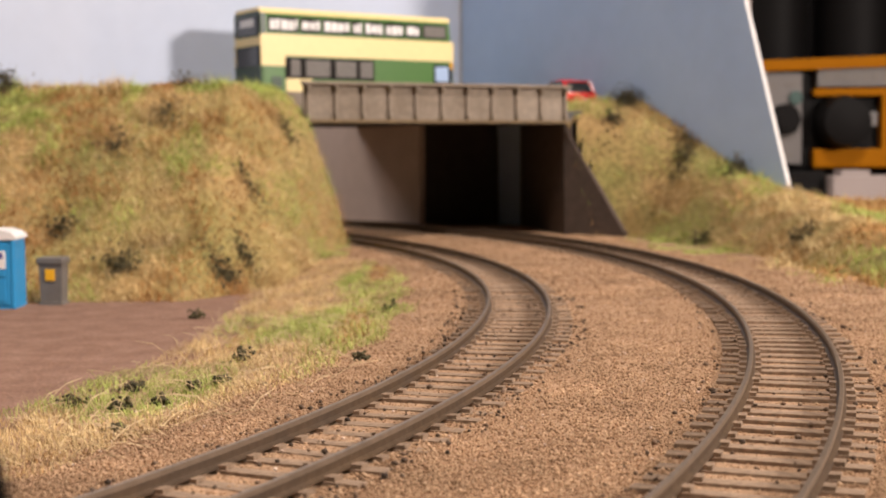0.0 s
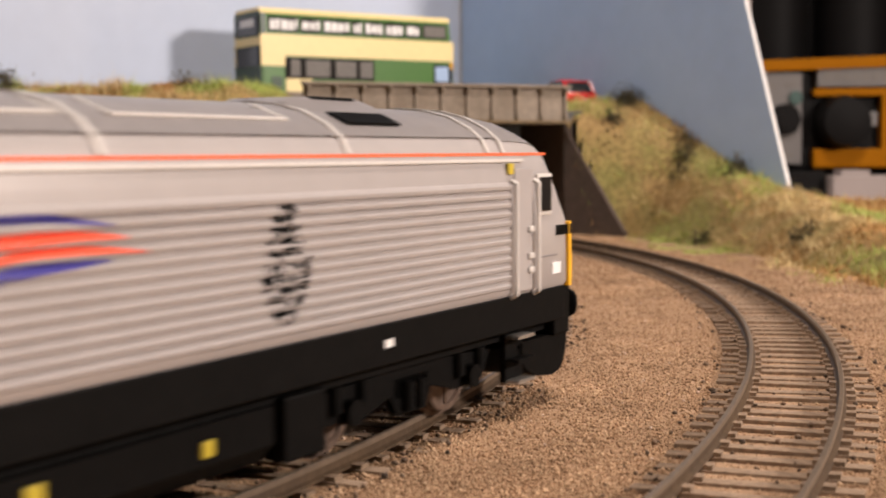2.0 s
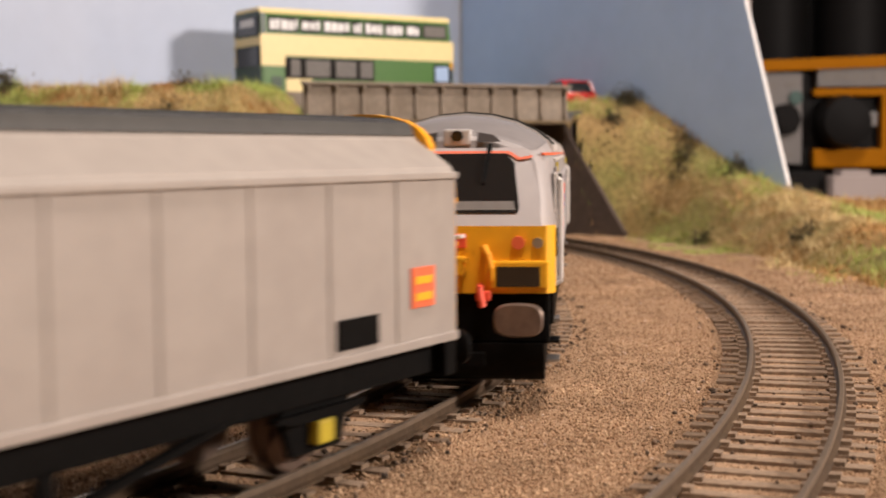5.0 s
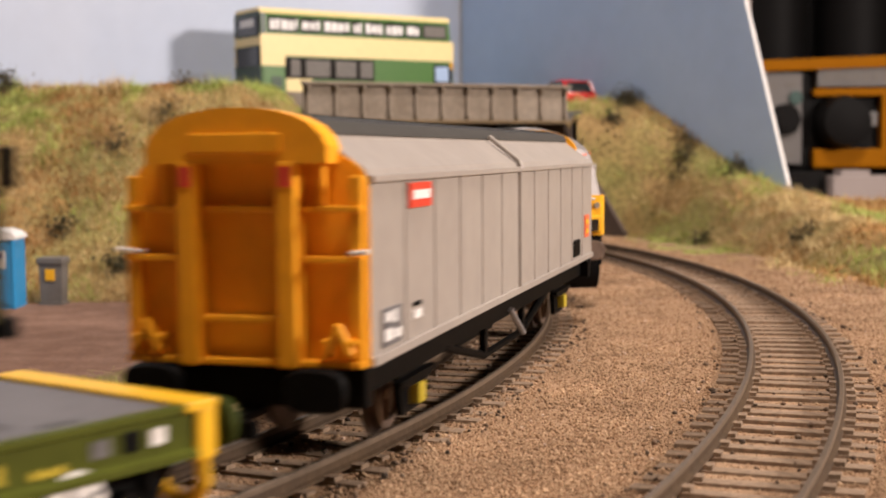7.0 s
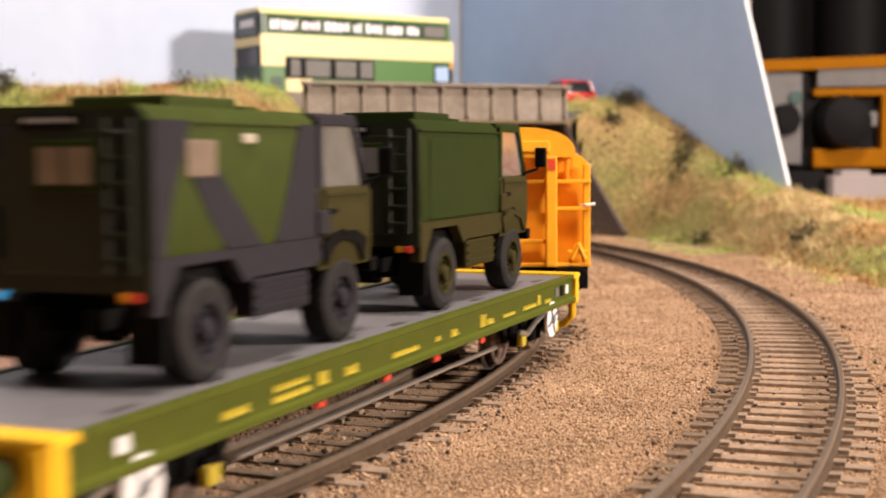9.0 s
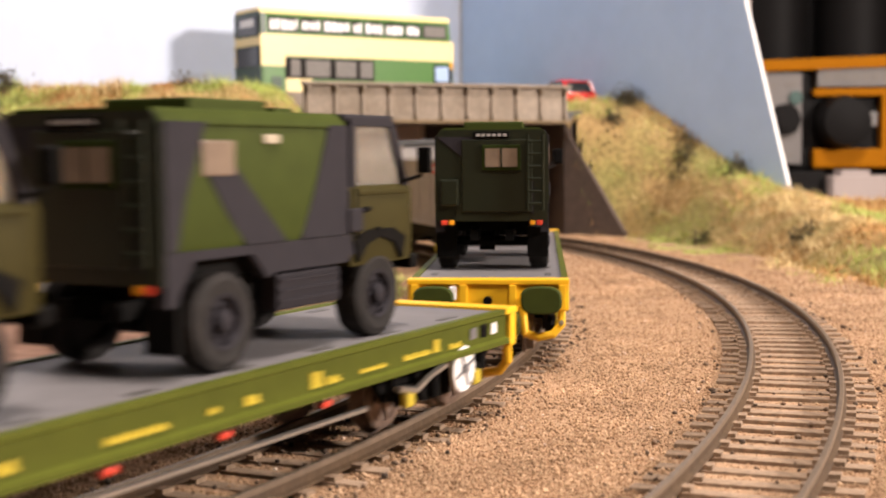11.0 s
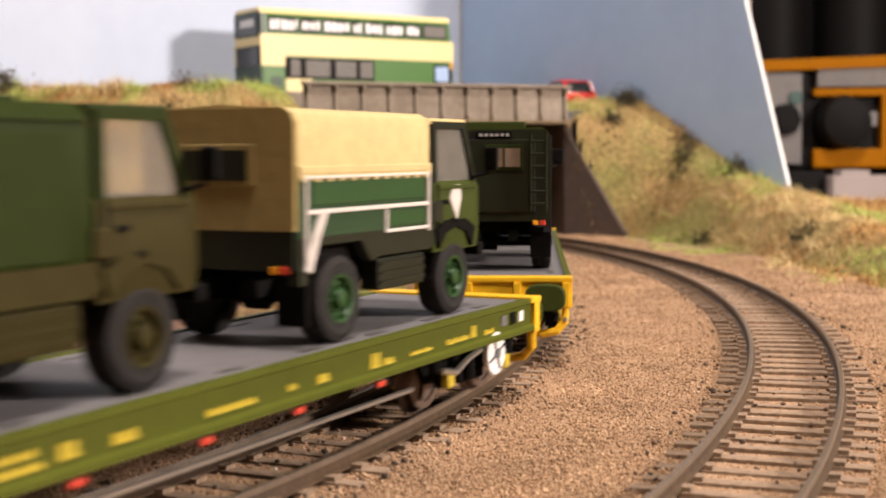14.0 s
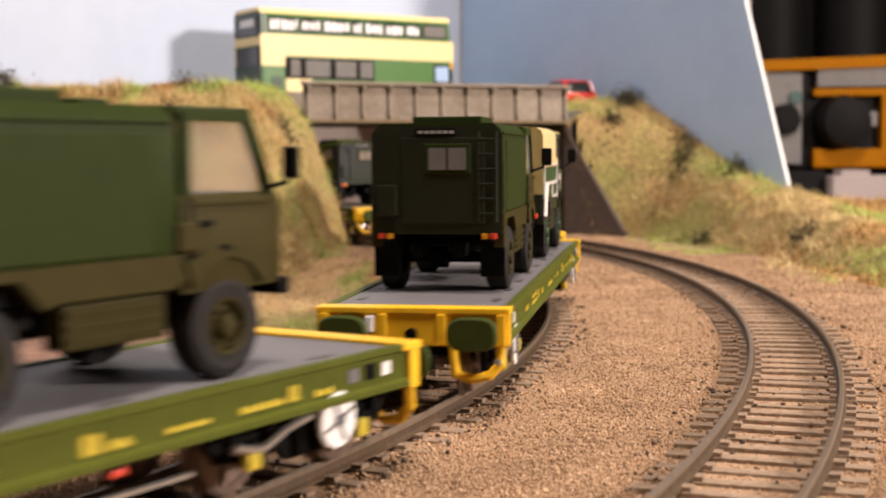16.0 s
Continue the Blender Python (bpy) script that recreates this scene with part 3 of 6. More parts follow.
    part("crest", box(min(sg * 125, sg * 125.6), max(sg * 125, sg * 125.6), -2.2, 2.2, 26.4, 28.8, 0.1), FLAGRED, loco)
    part("buffer_beam", add_box(bmesh.new(), min(sg * 118, sg * 124.6), max(sg * 118, sg * 124.6), -16.6, 16.6, 9.6, 18.55, 0.6), BLACK, loco)
    secs = []
    for dx, zb in ((-12, 8.6), (-9, 5.2), (-4, 3.0), (2, 2.4), (5, 2.9), (7.2, 4.6), (8.2, 7.6)):
        secs.append([(sg * (117 + dx), -15.6, zb), (sg * (117 + dx), 15.6, zb), (sg * (117 + dx), 15.6, 9.8), (sg * (117 + dx), -15.6, 9.8)])
    part("valance", loft(secs), BLACK, loco, smooth=True)
    coupling(loco, sg * 120, sg)


def ribs_mesh(x0, x1, z0, z1, n, y):
    """Horizontal corrugations on a side wall."""
    bm = bmesh.new()
    step = (z1 - z0) / n
    pts = []
    for i in range(n):
        z = z0 + i * step
        pts += [(y * 0.998, z), (y + math.copysign(0.62, y), z + step * 0.22), (y + math.copysign(0.70, y), z + step * 0.55), (y + math.copysign(0.35, y), z + step * 0.82)]
    pts.append((y * 0.998, z1))
    pts += [(y * 0.97, z1), (y * 0.97, z0)]
    return add_prism(bm, pts, "x", x0, x1)


def swoosh(parent, name, mat, path, widths, y, label=""):
    """A tapering brush stroke on the side wall along path (x, z); it follows the corrugations."""
    bm = bmesh.new()
    top, bot = [], []
    n = 26
    P = np.array(path, float)
    u = np.linspace(0, 1, len(P))
    xs, zs = [], []
    for k in np.linspace(0, 1, n):
        xs.append(np.interp(k, u, P[:, 0]))
        zs.append(np.interp(k, u, P[:, 1]))
    ker = np.ones(5) / 5
    xs = np.convolve(np.pad(xs, 2, "edge"), ker, "valid")
    zs = np.convolve(np.pad(zs, 2, "edge"), ker, "valid")
    ws = np.interp(np.linspace(0, 1, n), np.linspace(0, 1, len(widths)), widths)
    rows = []
    for i in range(n):
        j0, j1 = max(0, i - 1), min(n - 1, i + 1)
        d = np.array([xs[j1] - xs[j0], zs[j1] - zs[j0]])
        d = d / (np.hypot(*d) + 1e-9)
        nx, nz = -d[1], d[0]
        row = []
        for q in np.linspace(-0.5, 0.5, 7):
            row.append((xs[i] + nx * ws[i] * q, zs[i] + nz * ws[i] * q))
        rows.append(row)
    vs = [[bm.verts.new((px, y(pz), pz)) for px, pz in row] for row in rows]
    for a, b in zip(vs, vs[1:]):
        for i in range(6):
            bm.faces.new((a[i], a[i + 1], b[i + 1], b[i]))
    return part(name, bm, mat, parent, label)


def build_locomotive():
    loco = thing("locomotive", "silver model diesel locomotive with yellow ends and ribbed flanks", "locomotive")
    nose = ((124.9, 0.85, 0.10, 0.56, 45.4), (123.4, 0.88, 0.04, 0.53, 46.4), (121.0, 0.92, 0.006, 0.46, 47.5), (116, 0.96, 0, 0.30, 49.0), (110, 0.985, 0, 0.10, 50.0), (103, 1.0, 0, 0.0, 50.6))
    secs = [loco_ring(-x, *rest) for x, *rest in nose] + [loco_ring(x) for x in (-92, -60, 0, 60, 92)] + [loco_ring(x, *rest) for x, *rest in nose[::-1]]
    body = part("body", loft(secs), SILVER, loco, smooth=True)
    # roof: darker grey skin over the silver shell
    for x0, x1, mat, nm in ((-97, 97, ROOFGREY, "roof"),):
        rr = []
        for x in (x0, -47, 0, 50, x1):
            half = [(15.4, 45.6), (13.3, 47.25), (9.7, 49.25), (5.0, 50.55), (0, 51.05)]
            ring = half + [(-a, b) for a, b in half[-2::-1]]
            rr.append([(x, a, b) for a, b in ring])
        part(nm, loft(rr), mat, loco, "grey curved roof", smooth=True)
    for sg in (-1, 1):
        rr = []
        for x, *rest in nose[1:]:
            ring = loco_ring(sg * x, *rest)[5:14]
            rr.append([(a, b * 1.006, c + 0.16) for a, b, c in ring])
        rr.append([(sg * 97, b * 1.006, c + 0.2) for a, b, c in loco_ring(97)[5:14]])
        part("roof", loft(rr), ROOFGREY, loco, "grey domed cab roof", smooth=True)
    # black louvred roof section
    rr = []
    half = [(16.2, 44.6), (13.6, 47.4), (9.9, 49.5), (5.1, 50.85), (0, 51.35)]
    ring = half + [(-a, b) for a, b in half[-2::-1]]
    louvre = part("roof_grille", loft([[(x, a, b) for a, b in ring] for x in (-94, -49)]), BLACK, loco, "black louvred roof grille")
    bm = bmesh.new()
    for i in range(16):
        x = -93 + i * 2.85
        for (a, b), (c, d) in zip(half, half[1:]):
            for sg in (-1, 1):
                add_prism(bm, [(x, 0), (x + 1.1, 0), (x + 1.1, 0.5), (x, 0.5)], "z", 0, 1)
                bm.verts.ensure_lookup_table()
                vs = bm.verts[-8:]
                for v, (t, e) in zip(vs, [(x, (a, b, 0)), (x + 1.1, (a, b, 0)), (x + 1.1, (a, b, 0.55)), (x, (a, b, 0.55)), (x, (c, d, 0)), (x + 1.1, (c, d, 0)), (x + 1.1, (c, d, 0.55)), (x, (c, d, 0.55))]):
                    v.co = (t, sg * e[0], e[1] + e[2])
    part("louvre_slats", bm, VANROOF, louvre)
    for i in range(6):
        for sg in (-1, 1):
            part("eave_tab", add_box(bmesh.new(), -92 + i * 7.6, -87.5 + i * 7.6, sg * 16.55 - 0.3, sg * 16.55 + 0.3, 43.1, 44.7, 0.15), SILVER_LINE, louvre)
    # raised seams over the roof, and hatch outlines
    for x in (-97.5, -45.5, -38, 6, 52, 92, 97.5):
        half = [(17.0, 42.9), (16.0, 45.2), (13.5, 47.5), (9.8, 49.55), (5.1, 50.9), (0, 51.4)]
        ring = half + [(-a, b) for a, b in half[-2::-1]]
        part("roof_seam", loft([[(x + o, a, b) for a, b in ring] for o in (-0.45, 0.45)]), SILVER_LINE, loco)
    for x0, x1 in ((-30, -12), (-12, 4), (12, 44)):
        for sg in (-1, 1):
            bm = bmesh.new()
            add_rod(bm, [(x0, sg * 7.0, 50.2), (x0, sg * 12.4, 48.0), (x1, sg * 12.4, 48.0), (x1, sg * 7.0, 50.2)], 0.3, 5)
            part("hatch_outline", bm, SILVER_LINE, loco)
    ex = part("exhaust_hump", loft([[(x, -9.6 * k, 49.0), (x, -6, 50.2 + h), (x, 6, 50.2 + h), (x, 9.6 * k, 49.0)] for x, h, k in ((52, 0.7, 0.9), (56, 1.8, 1), (70, 1.8, 1), (75, 0.7, 0.9))]), ROOFGREY, loco, smooth=True)
    part("exhaust_opening", box(58, 69, -6.5, 6.5, 51.2, 52.15, 0.2), BLACK, ex)
    for sg in (-1, 1):
        part("roof_slot", loft([[(x, sg * (13.3 + o), 47.1 + u) for o, u in ((-3.4, 2.1), (0.1, 0.35), (0.2, 0.7), (-3.3, 2.45))] for x in (57, 71)]), BLACK, ex)
        # corrugated flanks
        fl = sg * 17.35
        part("ribbed_panel", ribs_mesh(-51.5, 98.2, 19.9, 37.9, 12, fl), SILVER, loco, "horizontally ribbed silver side panel", smooth=True)
        part("ribbed_panel", ribs_mesh(-95.5, -84.8, 19.9, 37.9, 12, fl), SILVER, loco, smooth=True)
        gr = part("side_grille", box(-82.4, -54.4, min(sg * 17.3, sg * 17.85), max(sg * 17.3, sg * 17.85), 21.9, 38.1, 0.2), BLACK, loco, "black louvred radiator grille")
        bm = bmesh.new()
        for half_x in ((-81.6, -69.2), (-67.6, -55.2)):
            for i in range(17):
                z = 22.5 + i * 0.89
                add_prism(bm, [(sg * 17.8, z), (sg * 18.25, z), (sg * 18.05, z + 0.5), (sg * 17.8, z + 0.5)], "x", *half_x)
        part("slats", bm, BLACK, gr)
        part("red_stripe", loft([[(x, sg * (w + o), z) for o, z in ((-0.3, 42.3), (0.12, 42.3), (0.12, 42.8), (-0.3, 42.8))] for x, w in ((-116.5, 15.3), (-111, 16.25), (-105, 16.72), (105, 16.72), (111, 16.25), (116.5, 15.3))]), ORANGERED, loco)
        part("cantrail", box(-104, 104, min(sg * 16.8, sg * 17.35), max(sg * 16.8, sg * 17.35), 41.2, 41.7, 0.1), SILVER_LINE, loco)
        for e in (-1, 1):
            door = part("cab_door", add_box(bmesh.new(), e * 103.8 - 3.4, e * 103.8 + 3.4, min(sg * 17.2, sg * 17.6), max(sg * 17.2, sg * 17.6), 19.2, 40.2, 0.25), SILVER, loco)
            for o in (-4.2, 4.2):
                part("handrail", add_rod(bmesh.new(), [(e * 103.8 + o, sg * 17.4, 18.5), (e * 103.8 + o, sg * 18.3, 19), (e * 103.8 + o, sg * 18.3, 37.5), (e * 103.8 + o, sg * 17.4, 38)], 0.42, 6), SILVER_LINE, door, "pale grey vertical handrail")
            for z in (22.2, 24.6, 29.2):
                part("step_plate", box(e * 106.0 - 0.9, e * 106.0 + 0.9, min(sg * 17.7, sg * 18.1), max(sg * 17.7, sg * 18.1), z, z + 1.1, 0.3), SILVER_LINE, door)
            win = part("cab_window", box(e * 112.0 - 2.9, e * 112.0 + 2.9, min(sg * 17.1, sg * 17.6), max(sg * 17.1, sg * 17.6), 31.8, 39.2, 0.4), SILVER_LINE, loco)
            part("pane", box(e * 112.0 - 2.3, e * 112.0 + 2.3, min(sg * 17.5, sg * 17.8), max(sg * 17.5, sg * 17.8), 32.5, 38.5, 0.2), DARKGLASS, win)
            part("yellow_plate", box(e * 98.9 - 0.9, e * 98.9 + 0.9, min(sg * 17.2, sg * 17.7), max(sg * 17.2, sg * 17.7), 39.2, 41.0, 0.1), MARKYELLOW, loco)
            part("seam", box(e * 113 - 4, e * 113 + 4, min(sg * 17.3, sg * 17.58), max(sg * 17.3, sg * 17.58), 24.4, 24.7), ROOFGREY, loco)
        # number bars (front), name plate (rear), emblem
        for i in range(5):
            part("number_bar", box(116.8 + i * 1.35, 117.6 + i * 1.35, min(sg * 17.4, sg * 17.62), max(sg * 17.4, sg * 17.62), 28.0, 29.8), BLACK, loco)
        part("data_panel", box(115.0, 118.4, min(sg * 17.4, sg * 17.62), max(sg * 17.4, sg * 17.62), 21.2, 23.2), WHITE, loco)
        plate = part("name_plate", box(-123.0, -114.0, min(sg * 17.4, sg * 17.85), max(sg * 17.4, sg * 17.85), 24.8, 29.2, 0.1), BLACK, loco, "black rectangular plate")
        for z in (25.9, 27.5):
            part("plate_bar", box(-121.8, -115.2, min(sg * 17.8, sg * 17.95), max(sg * 17.8, sg * 17.95), z, z + 0.55), ROOFGREY, plate)

        def on_ribs(z, sg=sg):
            step = 1.5
            k = ((z - 19.9) % step) / step
            prof = np.interp(k, [0, 0.22, 0.55, 0.82, 1], [0, 0.62, 0.70, 0.35, 0])
            return sg * (17.35 + prof + 0.06)
        mx = 1 if sg < 0 else -1
        flag = part("flag_emblem", box(-18, -17, min(sg * 17.36, sg * 17.4), max(sg * 17.36, sg * 17.4), 27, 28), FLAGRED, loco, "stylised flowing red and blue flag on the flank")
        for nm, mt, path, w in (
                ("stroke", FLAGRED, [(-44, 24.5), (-36, 26), (-28, 28.6), (-20, 32.0), (-12, 33.8), (-2, 34.2), (6, 33.2)], [4.6, 4.4, 4.0, 3.6, 2.6, 1.6, 0.3]),
                ("stroke", FLAGRED, [(-29, 20.5), (-27, 24), (-25.5, 28), (-24.5, 31), (-24.5, 34.6)], [3.6, 5.6, 6.4, 6.2, 5.4]),
                ("stroke", FLAGRED, [(-44, 36.0), (-42, 33.2), (-38, 30.8), (-33, 29.6)], [2.6, 2.6, 2.0, 0.6]),
                ("stroke", FLAGRED, [(-44, 19.6), (-39, 20.8), (-34, 22.6), (-30, 24.6)], [2.4, 2.4, 1.8, 0.5]),
                ("stroke", FLAGRED, [(-13, 31.0), (-6, 32.4), (2, 32.0), (8, 31.2)], [0.6, 1.5, 1.1, 0.2]),
                ("stroke", FLAGBLUE, [(-39, 35.4), (-35, 33.4), (-30, 32.0), (-27.5, 31.8)], [0.7, 1.9, 2.2, 1.0]),
                ("stroke", FLAGBLUE, [(-44, 28.6), (-41.5, 28.8), (-39, 28.4)], [0.6, 1.8, 0.5]),
                ("stroke", FLAGBLUE, [(-40, 17.9), (-36, 19.6), (-32, 22.4), (-28.5, 24.6)], [0.6, 1.9, 2.3, 1.0]),
                ("stroke", FLAGBLUE, [(-20, 27.0), (-14, 28.9), (-7, 30.2), (4, 30.6)], [3.2, 2.7, 1.6, 0.3]),
                ("stroke", FLAGBLUE, [(-20, 34.8), (-12, 36.4), (-4, 36.4), (4, 34.8)], [0.3, 1.2, 1.2, 0.2])):
            swoosh(flag, nm, mt, [(-50.5 + (px + 44) * 1.2, 21.2 + (pz - 18.0) * 0.84) for px, pz in path], [v * 0.72 for v in w], on_ribs)
        crest = part("crest", box(34, 35, min(sg * 17.36, sg * 17.4), max(sg * 17.36, sg * 17.4), 27, 28), BLACK, loco, "dark speckled crest on the flank")
        rnd = random.Random(5)
        bm = bmesh.new()
        for i in range(170):
            z = rnd.uniform(21.2, 36.0)
            spread = 5.4 * (1 - abs(z - 28) / 10.5)
            x = 36.0 + rnd.uniform(-spread, spread)
            w, h = rnd.uniform(0.5, 1.5), rnd.uniform(0.35, 0.7)
            a = [bm.verts.new((x + q * w, on_ribs(z + p * h) , z + p * h)) for q, p in ((0, 0), (1, 0), (1, 1), (0, 1))]
            bm.faces.new(a)
        part("crest_pattern", bm, BLACK, crest)
        # underframe
        part("solebar", add_box(bmesh.new(), -121, 121, min(sg * 14.5, sg * 17.2), max(sg * 14.5, sg * 17.2), 12.6, 18.65, 0.3), BLACK, loco)
        for x, mt in ((-50, WHITE), (-22, ORANGERED), (-18, WHITE), (60, WHITE)):
            part("label_plate", box(x, x + 2.2, min(sg * 17.1, sg * 17.4), max(sg * 17.1, sg * 17.4), 15.2, 16.3), mt, loco)
        for e in (-1, 1):
            for z in (11.2, 7.2, 3.6):
                part("step_tread", box(e * 103.8 - 3, e * 103.8 + 3, min(sg * 15.5, sg * 18.0), max(sg * 15.5, sg * 18.0), z, z + 0.55), STEEL if z != 7.2 else BLACK, loco, "worn metal cab step")
            part("step_hanger", box(e * 103.8 - 3.3, e * 103.8 + 3.3, min(sg * 14.5, sg * 15.6), max(sg * 14.5, sg * 15.6), 3.6, 12), BLACK, loco)
    tank = part("fuel_tank", prism([(-15.8, 10.9), (-15.8, 6), (-13.2, 3.4), (13.2, 3.4), (15.8, 6), (15.8, 10.9)], "x", -36, 36), BLACK, loco)
    part("filler_cap", box(-5, -2.5, -16.2, -15.7, 7.5, 9.7, 0.2), MARKYELLOW, tank)
    part("tank_plate", box(22, 24, -16.2, -15.7, 7.0, 9.0, 0.2), MARKYELLOW, tank)
    part("equipment_box", add_box(bmesh.new(), 38, 47, -16.2, 16.2, 3.0, 11.6, 0.4), BLACK, loco)
    part("floor_plate", box(-120, 120, -14.6, 14.6, 10.8, 16.7), BLACK, loco)
    bogie(loco, -73.5, 17.5, 6.4, 13.4)
    bogie(loco, 73.5, 17.5, 6.4, 13.4)
    cab_end(loco, 1, True)
    cab_end(loco, -1, False)
    return loco


RAKE.append((build_locomotive(), 13.0, 152))
stretch(RAKE[-1][0], 1.018)
for o in RAKE[-1][0].children_recursive:
    for v in o.data.vertices:
        if v.co.z > 42.5 * MM:
            v.co.z = 42.5 * MM + (v.co.z - 42.5 * MM) * 0.89


# ---------------------------------------------------------------- covered van
def build_van():
    van = thing("covered_van", "grey sliding-wall goods van with orange-yellow ends", "wagon")
    L = 87.0
    roof = [(9.4, 46.0), (8.8, 47.0), (6, 47.8), (0, 48.3)]
    outline = [(16.7, 14.8), (16.9, 16), (16.9, 39.4), (16.2, 40.8), (10.6, 44.8), (9.6, 46.0)]
    ring = outline + [(-a, b) for a, b in outline[::-1]]
    part("body", loft([[(x, a, b) for a, b in ring] for x in (-L, 0, L)]), VANGREY, van)
    rr = roof + [(-a, b) for a, b in roof[-2::-1]]
    part("roof", loft([[(x, a * 1.08, b + 0.3) for a, b in [(9.6, 45.2)] + rr + [(-9.6, 45.2)]] for x in (-L + 1, L - 1)]), VANROOF, van, "dark grey raised roof strip", smooth=True)
    for i in range(3):
        part("roof_rib", box(-L + 1, L - 1, -8.6 + i * 1.2, -8.2 + i * 1.2, 47.2 + i * 0.32, 47.6 + i * 0.32), BLACK, van)
    for sg in (-1, 1):
        for i in range(1, 12):
            x = -L + i * (2 * L / 12)
            wide = 0.75 if i == 6 else 0.4
            part("door_post" if i == 6 else "panel_rib", box(x - wide, x + wide, min(sg * 16.8, sg * (17.15 + 0.4 * (i == 6))), max(sg * 16.8, sg * (17.15 + 0.4 * (i == 6))), 16.0, 39.2, 0.12), VANGREY, van)
            if i == 6:
                bm = bmesh.new()
                add_rod(bm, [(x, sg * 17.4, 39.6), (x, sg * 16.8, 41.2), (x, sg * 10.9, 45.9)], 0.5, 6)
                part("door_post", bm, VANGREY, van)
        part("top_rail", box(-L, L, min(sg * 16.8, sg * 17.5), max(sg * 16.8, sg * 17.5), 39.0, 40.0, 0.15), VANGREY, van)
        part("bottom_rail", box(-L, L, min(sg * 16.6, sg * 17.45), max(sg * 16.6, sg * 17.45), 14.7, 16.0, 0.15), VANGREY, van)
        sign = part("red_sign", box(-71.5, -61, min(sg * 16.85, sg * 17.4), max(sg * 16.85, sg * 17.4), 35.0, 38.6), RED, van, "red sign with a pale unreadable word")
        part("sign_bar", box(-70.3, -62.2, min(sg * 17.35, sg * 17.5), max(sg * 17.35, sg * 17.5), 36.2, 37.5), WHITE, sign)
        for k, (x0, x1, z0, z1) in enumerate([(-82, -76, 26, 26.4), (-82, -75, 25, 25.4), (-82, -77, 24, 24.4), (-82, -76.5, 27.4, 27.8)]):
            part("data_bar", box(x0, x1, min(sg * 16.85, sg * 16.8), max(sg * 16.85, sg * 16.8), z0, z1), ROOFGREY, van)
        pl = part("data_panel", box(-83.0, -75.5, min(sg * 16.85, sg * 17.25), max(sg * 16.85, sg * 17.25), 16.6, 21.8), DECKGREY, van, "grey data panel with white marks")
        for x0, x1, z0, z1 in ((-82.6, -79.6, 17.4, 19), (-79, -77.6, 19.6, 21.4), (-82.4, -80, 20.0, 21.3), (-78.6, -76, 17.4, 18.6)):
            part("data_bar", box(x0, x1, min(sg * 16.8, sg * 17.35), max(sg * 16.8, sg * 17.35), z0, z1), WHITE, pl)
        part("white_mark", box(-69.5, -66.0, min(sg * 16.85, sg * 17.25), max(sg * 16.85, sg * 17.25), 18.8, 20.0), WHITE, van)
        part("white_mark", box(-69.5, -66.0, min(sg * 16.85, sg * 17.25), max(sg * 16.85, sg * 17.25), 20.6, 21.2), BLACK, van)
        part("number_panel", box(59, 67.5, min(sg * 16.85, sg * 17.35), max(sg * 16.85, sg * 17.35), 16.8, 20.8), BLACK, van, "small black number panel")
        hz = part("hazard_label", box(75.5, 81, min(sg * 16.85, sg * 17.25), max(sg * 16.85, sg * 17.25), 20.6, 26.4), ORANGERED, van, "orange-red label with yellow bars")
        for z in (21.6, 24.0):
            part("label_bar", box(76.2, 80.2, min(sg * 16.8, sg * 17.35), max(sg * 16.8, sg * 17.35), z, z + 1.1), YELLOW, hz)
    # ends
    for e in (-1, 1):
        X = e * L
        d = e if e < 0 else 0.25 * e
        lo, hi = min(X - e * 1.0, X + d * 0.5), max(X - e * 1.0, X + d * 0.5)
        end = part("end_wall", prism([(-16.85, 14.8), (16.85, 14.8), (16.85, 38.2), (16.3, 40.2), (14.9, 41.7), (13.2, 42.6), (-13.2, 42.6), (-14.9, 41.7), (-16.3, 40.2), (-16.85, 38.2)], "x", lo, hi), ORANGE, van, "orange-yellow ribbed end wall")
        arch = [(-12.7, 41.6), (-12.7, 43.8), (-12.1, 45.1), (-10.6, 46.6), (-8.4, 47.7), (-5.6, 48.4), (-2.8, 48.8), (0, 48.9)]
        arch += [(-a, b) for a, b in arch[-2::-1]]
        reach = 4.4 if e < 0 else 0.9
        part("end_arch", prism(arch, "x", min(X - e * 0.5, X + e * reach), max(X - e * 0.5, X + e * reach)), ORANGE, end)
        part("arch_panel", box(min(X + e * (reach - 0.2), X + e * (reach + 0.5)), max(X + e * (reach - 0.2), X + e * (reach + 0.5)), -6.5, 6.5, 42.9, 45.6, 0.3), ORANGE, end)
        for y in (-7.0, 7.0):
            post = part("end_post", add_box(bmesh.new(), min(X + d * 1.4, X + d * 4.6), max(X + d * 1.4, X + d * 4.6), y - 1.35, y + 1.35, 14.9, 41.9, 0.35), ORANGE, end)
            part("post_label", box(min(X + d * 4.5, X + d * 4.75), max(X + d * 4.5, X + d * 4.75), y - 0.9, y + 0.9, 38.6, 41.2), RED, post)
        for y0, y1, z in ((-16.8, -8.4, 35.2), (-5.6, 5.6, 35.2), (8.4, 16.8, 35.2), (-5.6, 5.6, 20.6), (-16.8, -8.4, 28.6), (8.4, 16.8, 28.6), (-16.8, 16.8, 14.9)):
            part("end_rail", box(min(X + d * 1.4, X + d * 3.0), max(X + d * 1.4, X + d * 3.0), y0, y1, z, z + 0.9, 0.2), ORANGE, end)
        for y in (-1, 1):
            if e < 0:
                part("corner_post", box(min(X + d * 1.2, X + d * 2.6), max(X + d * 1.2, X + d * 2.6), y * 15.8 - 0.9, y * 15.8 + 0.9, 14.9, 40.0, 0.3), ORANGE, end)
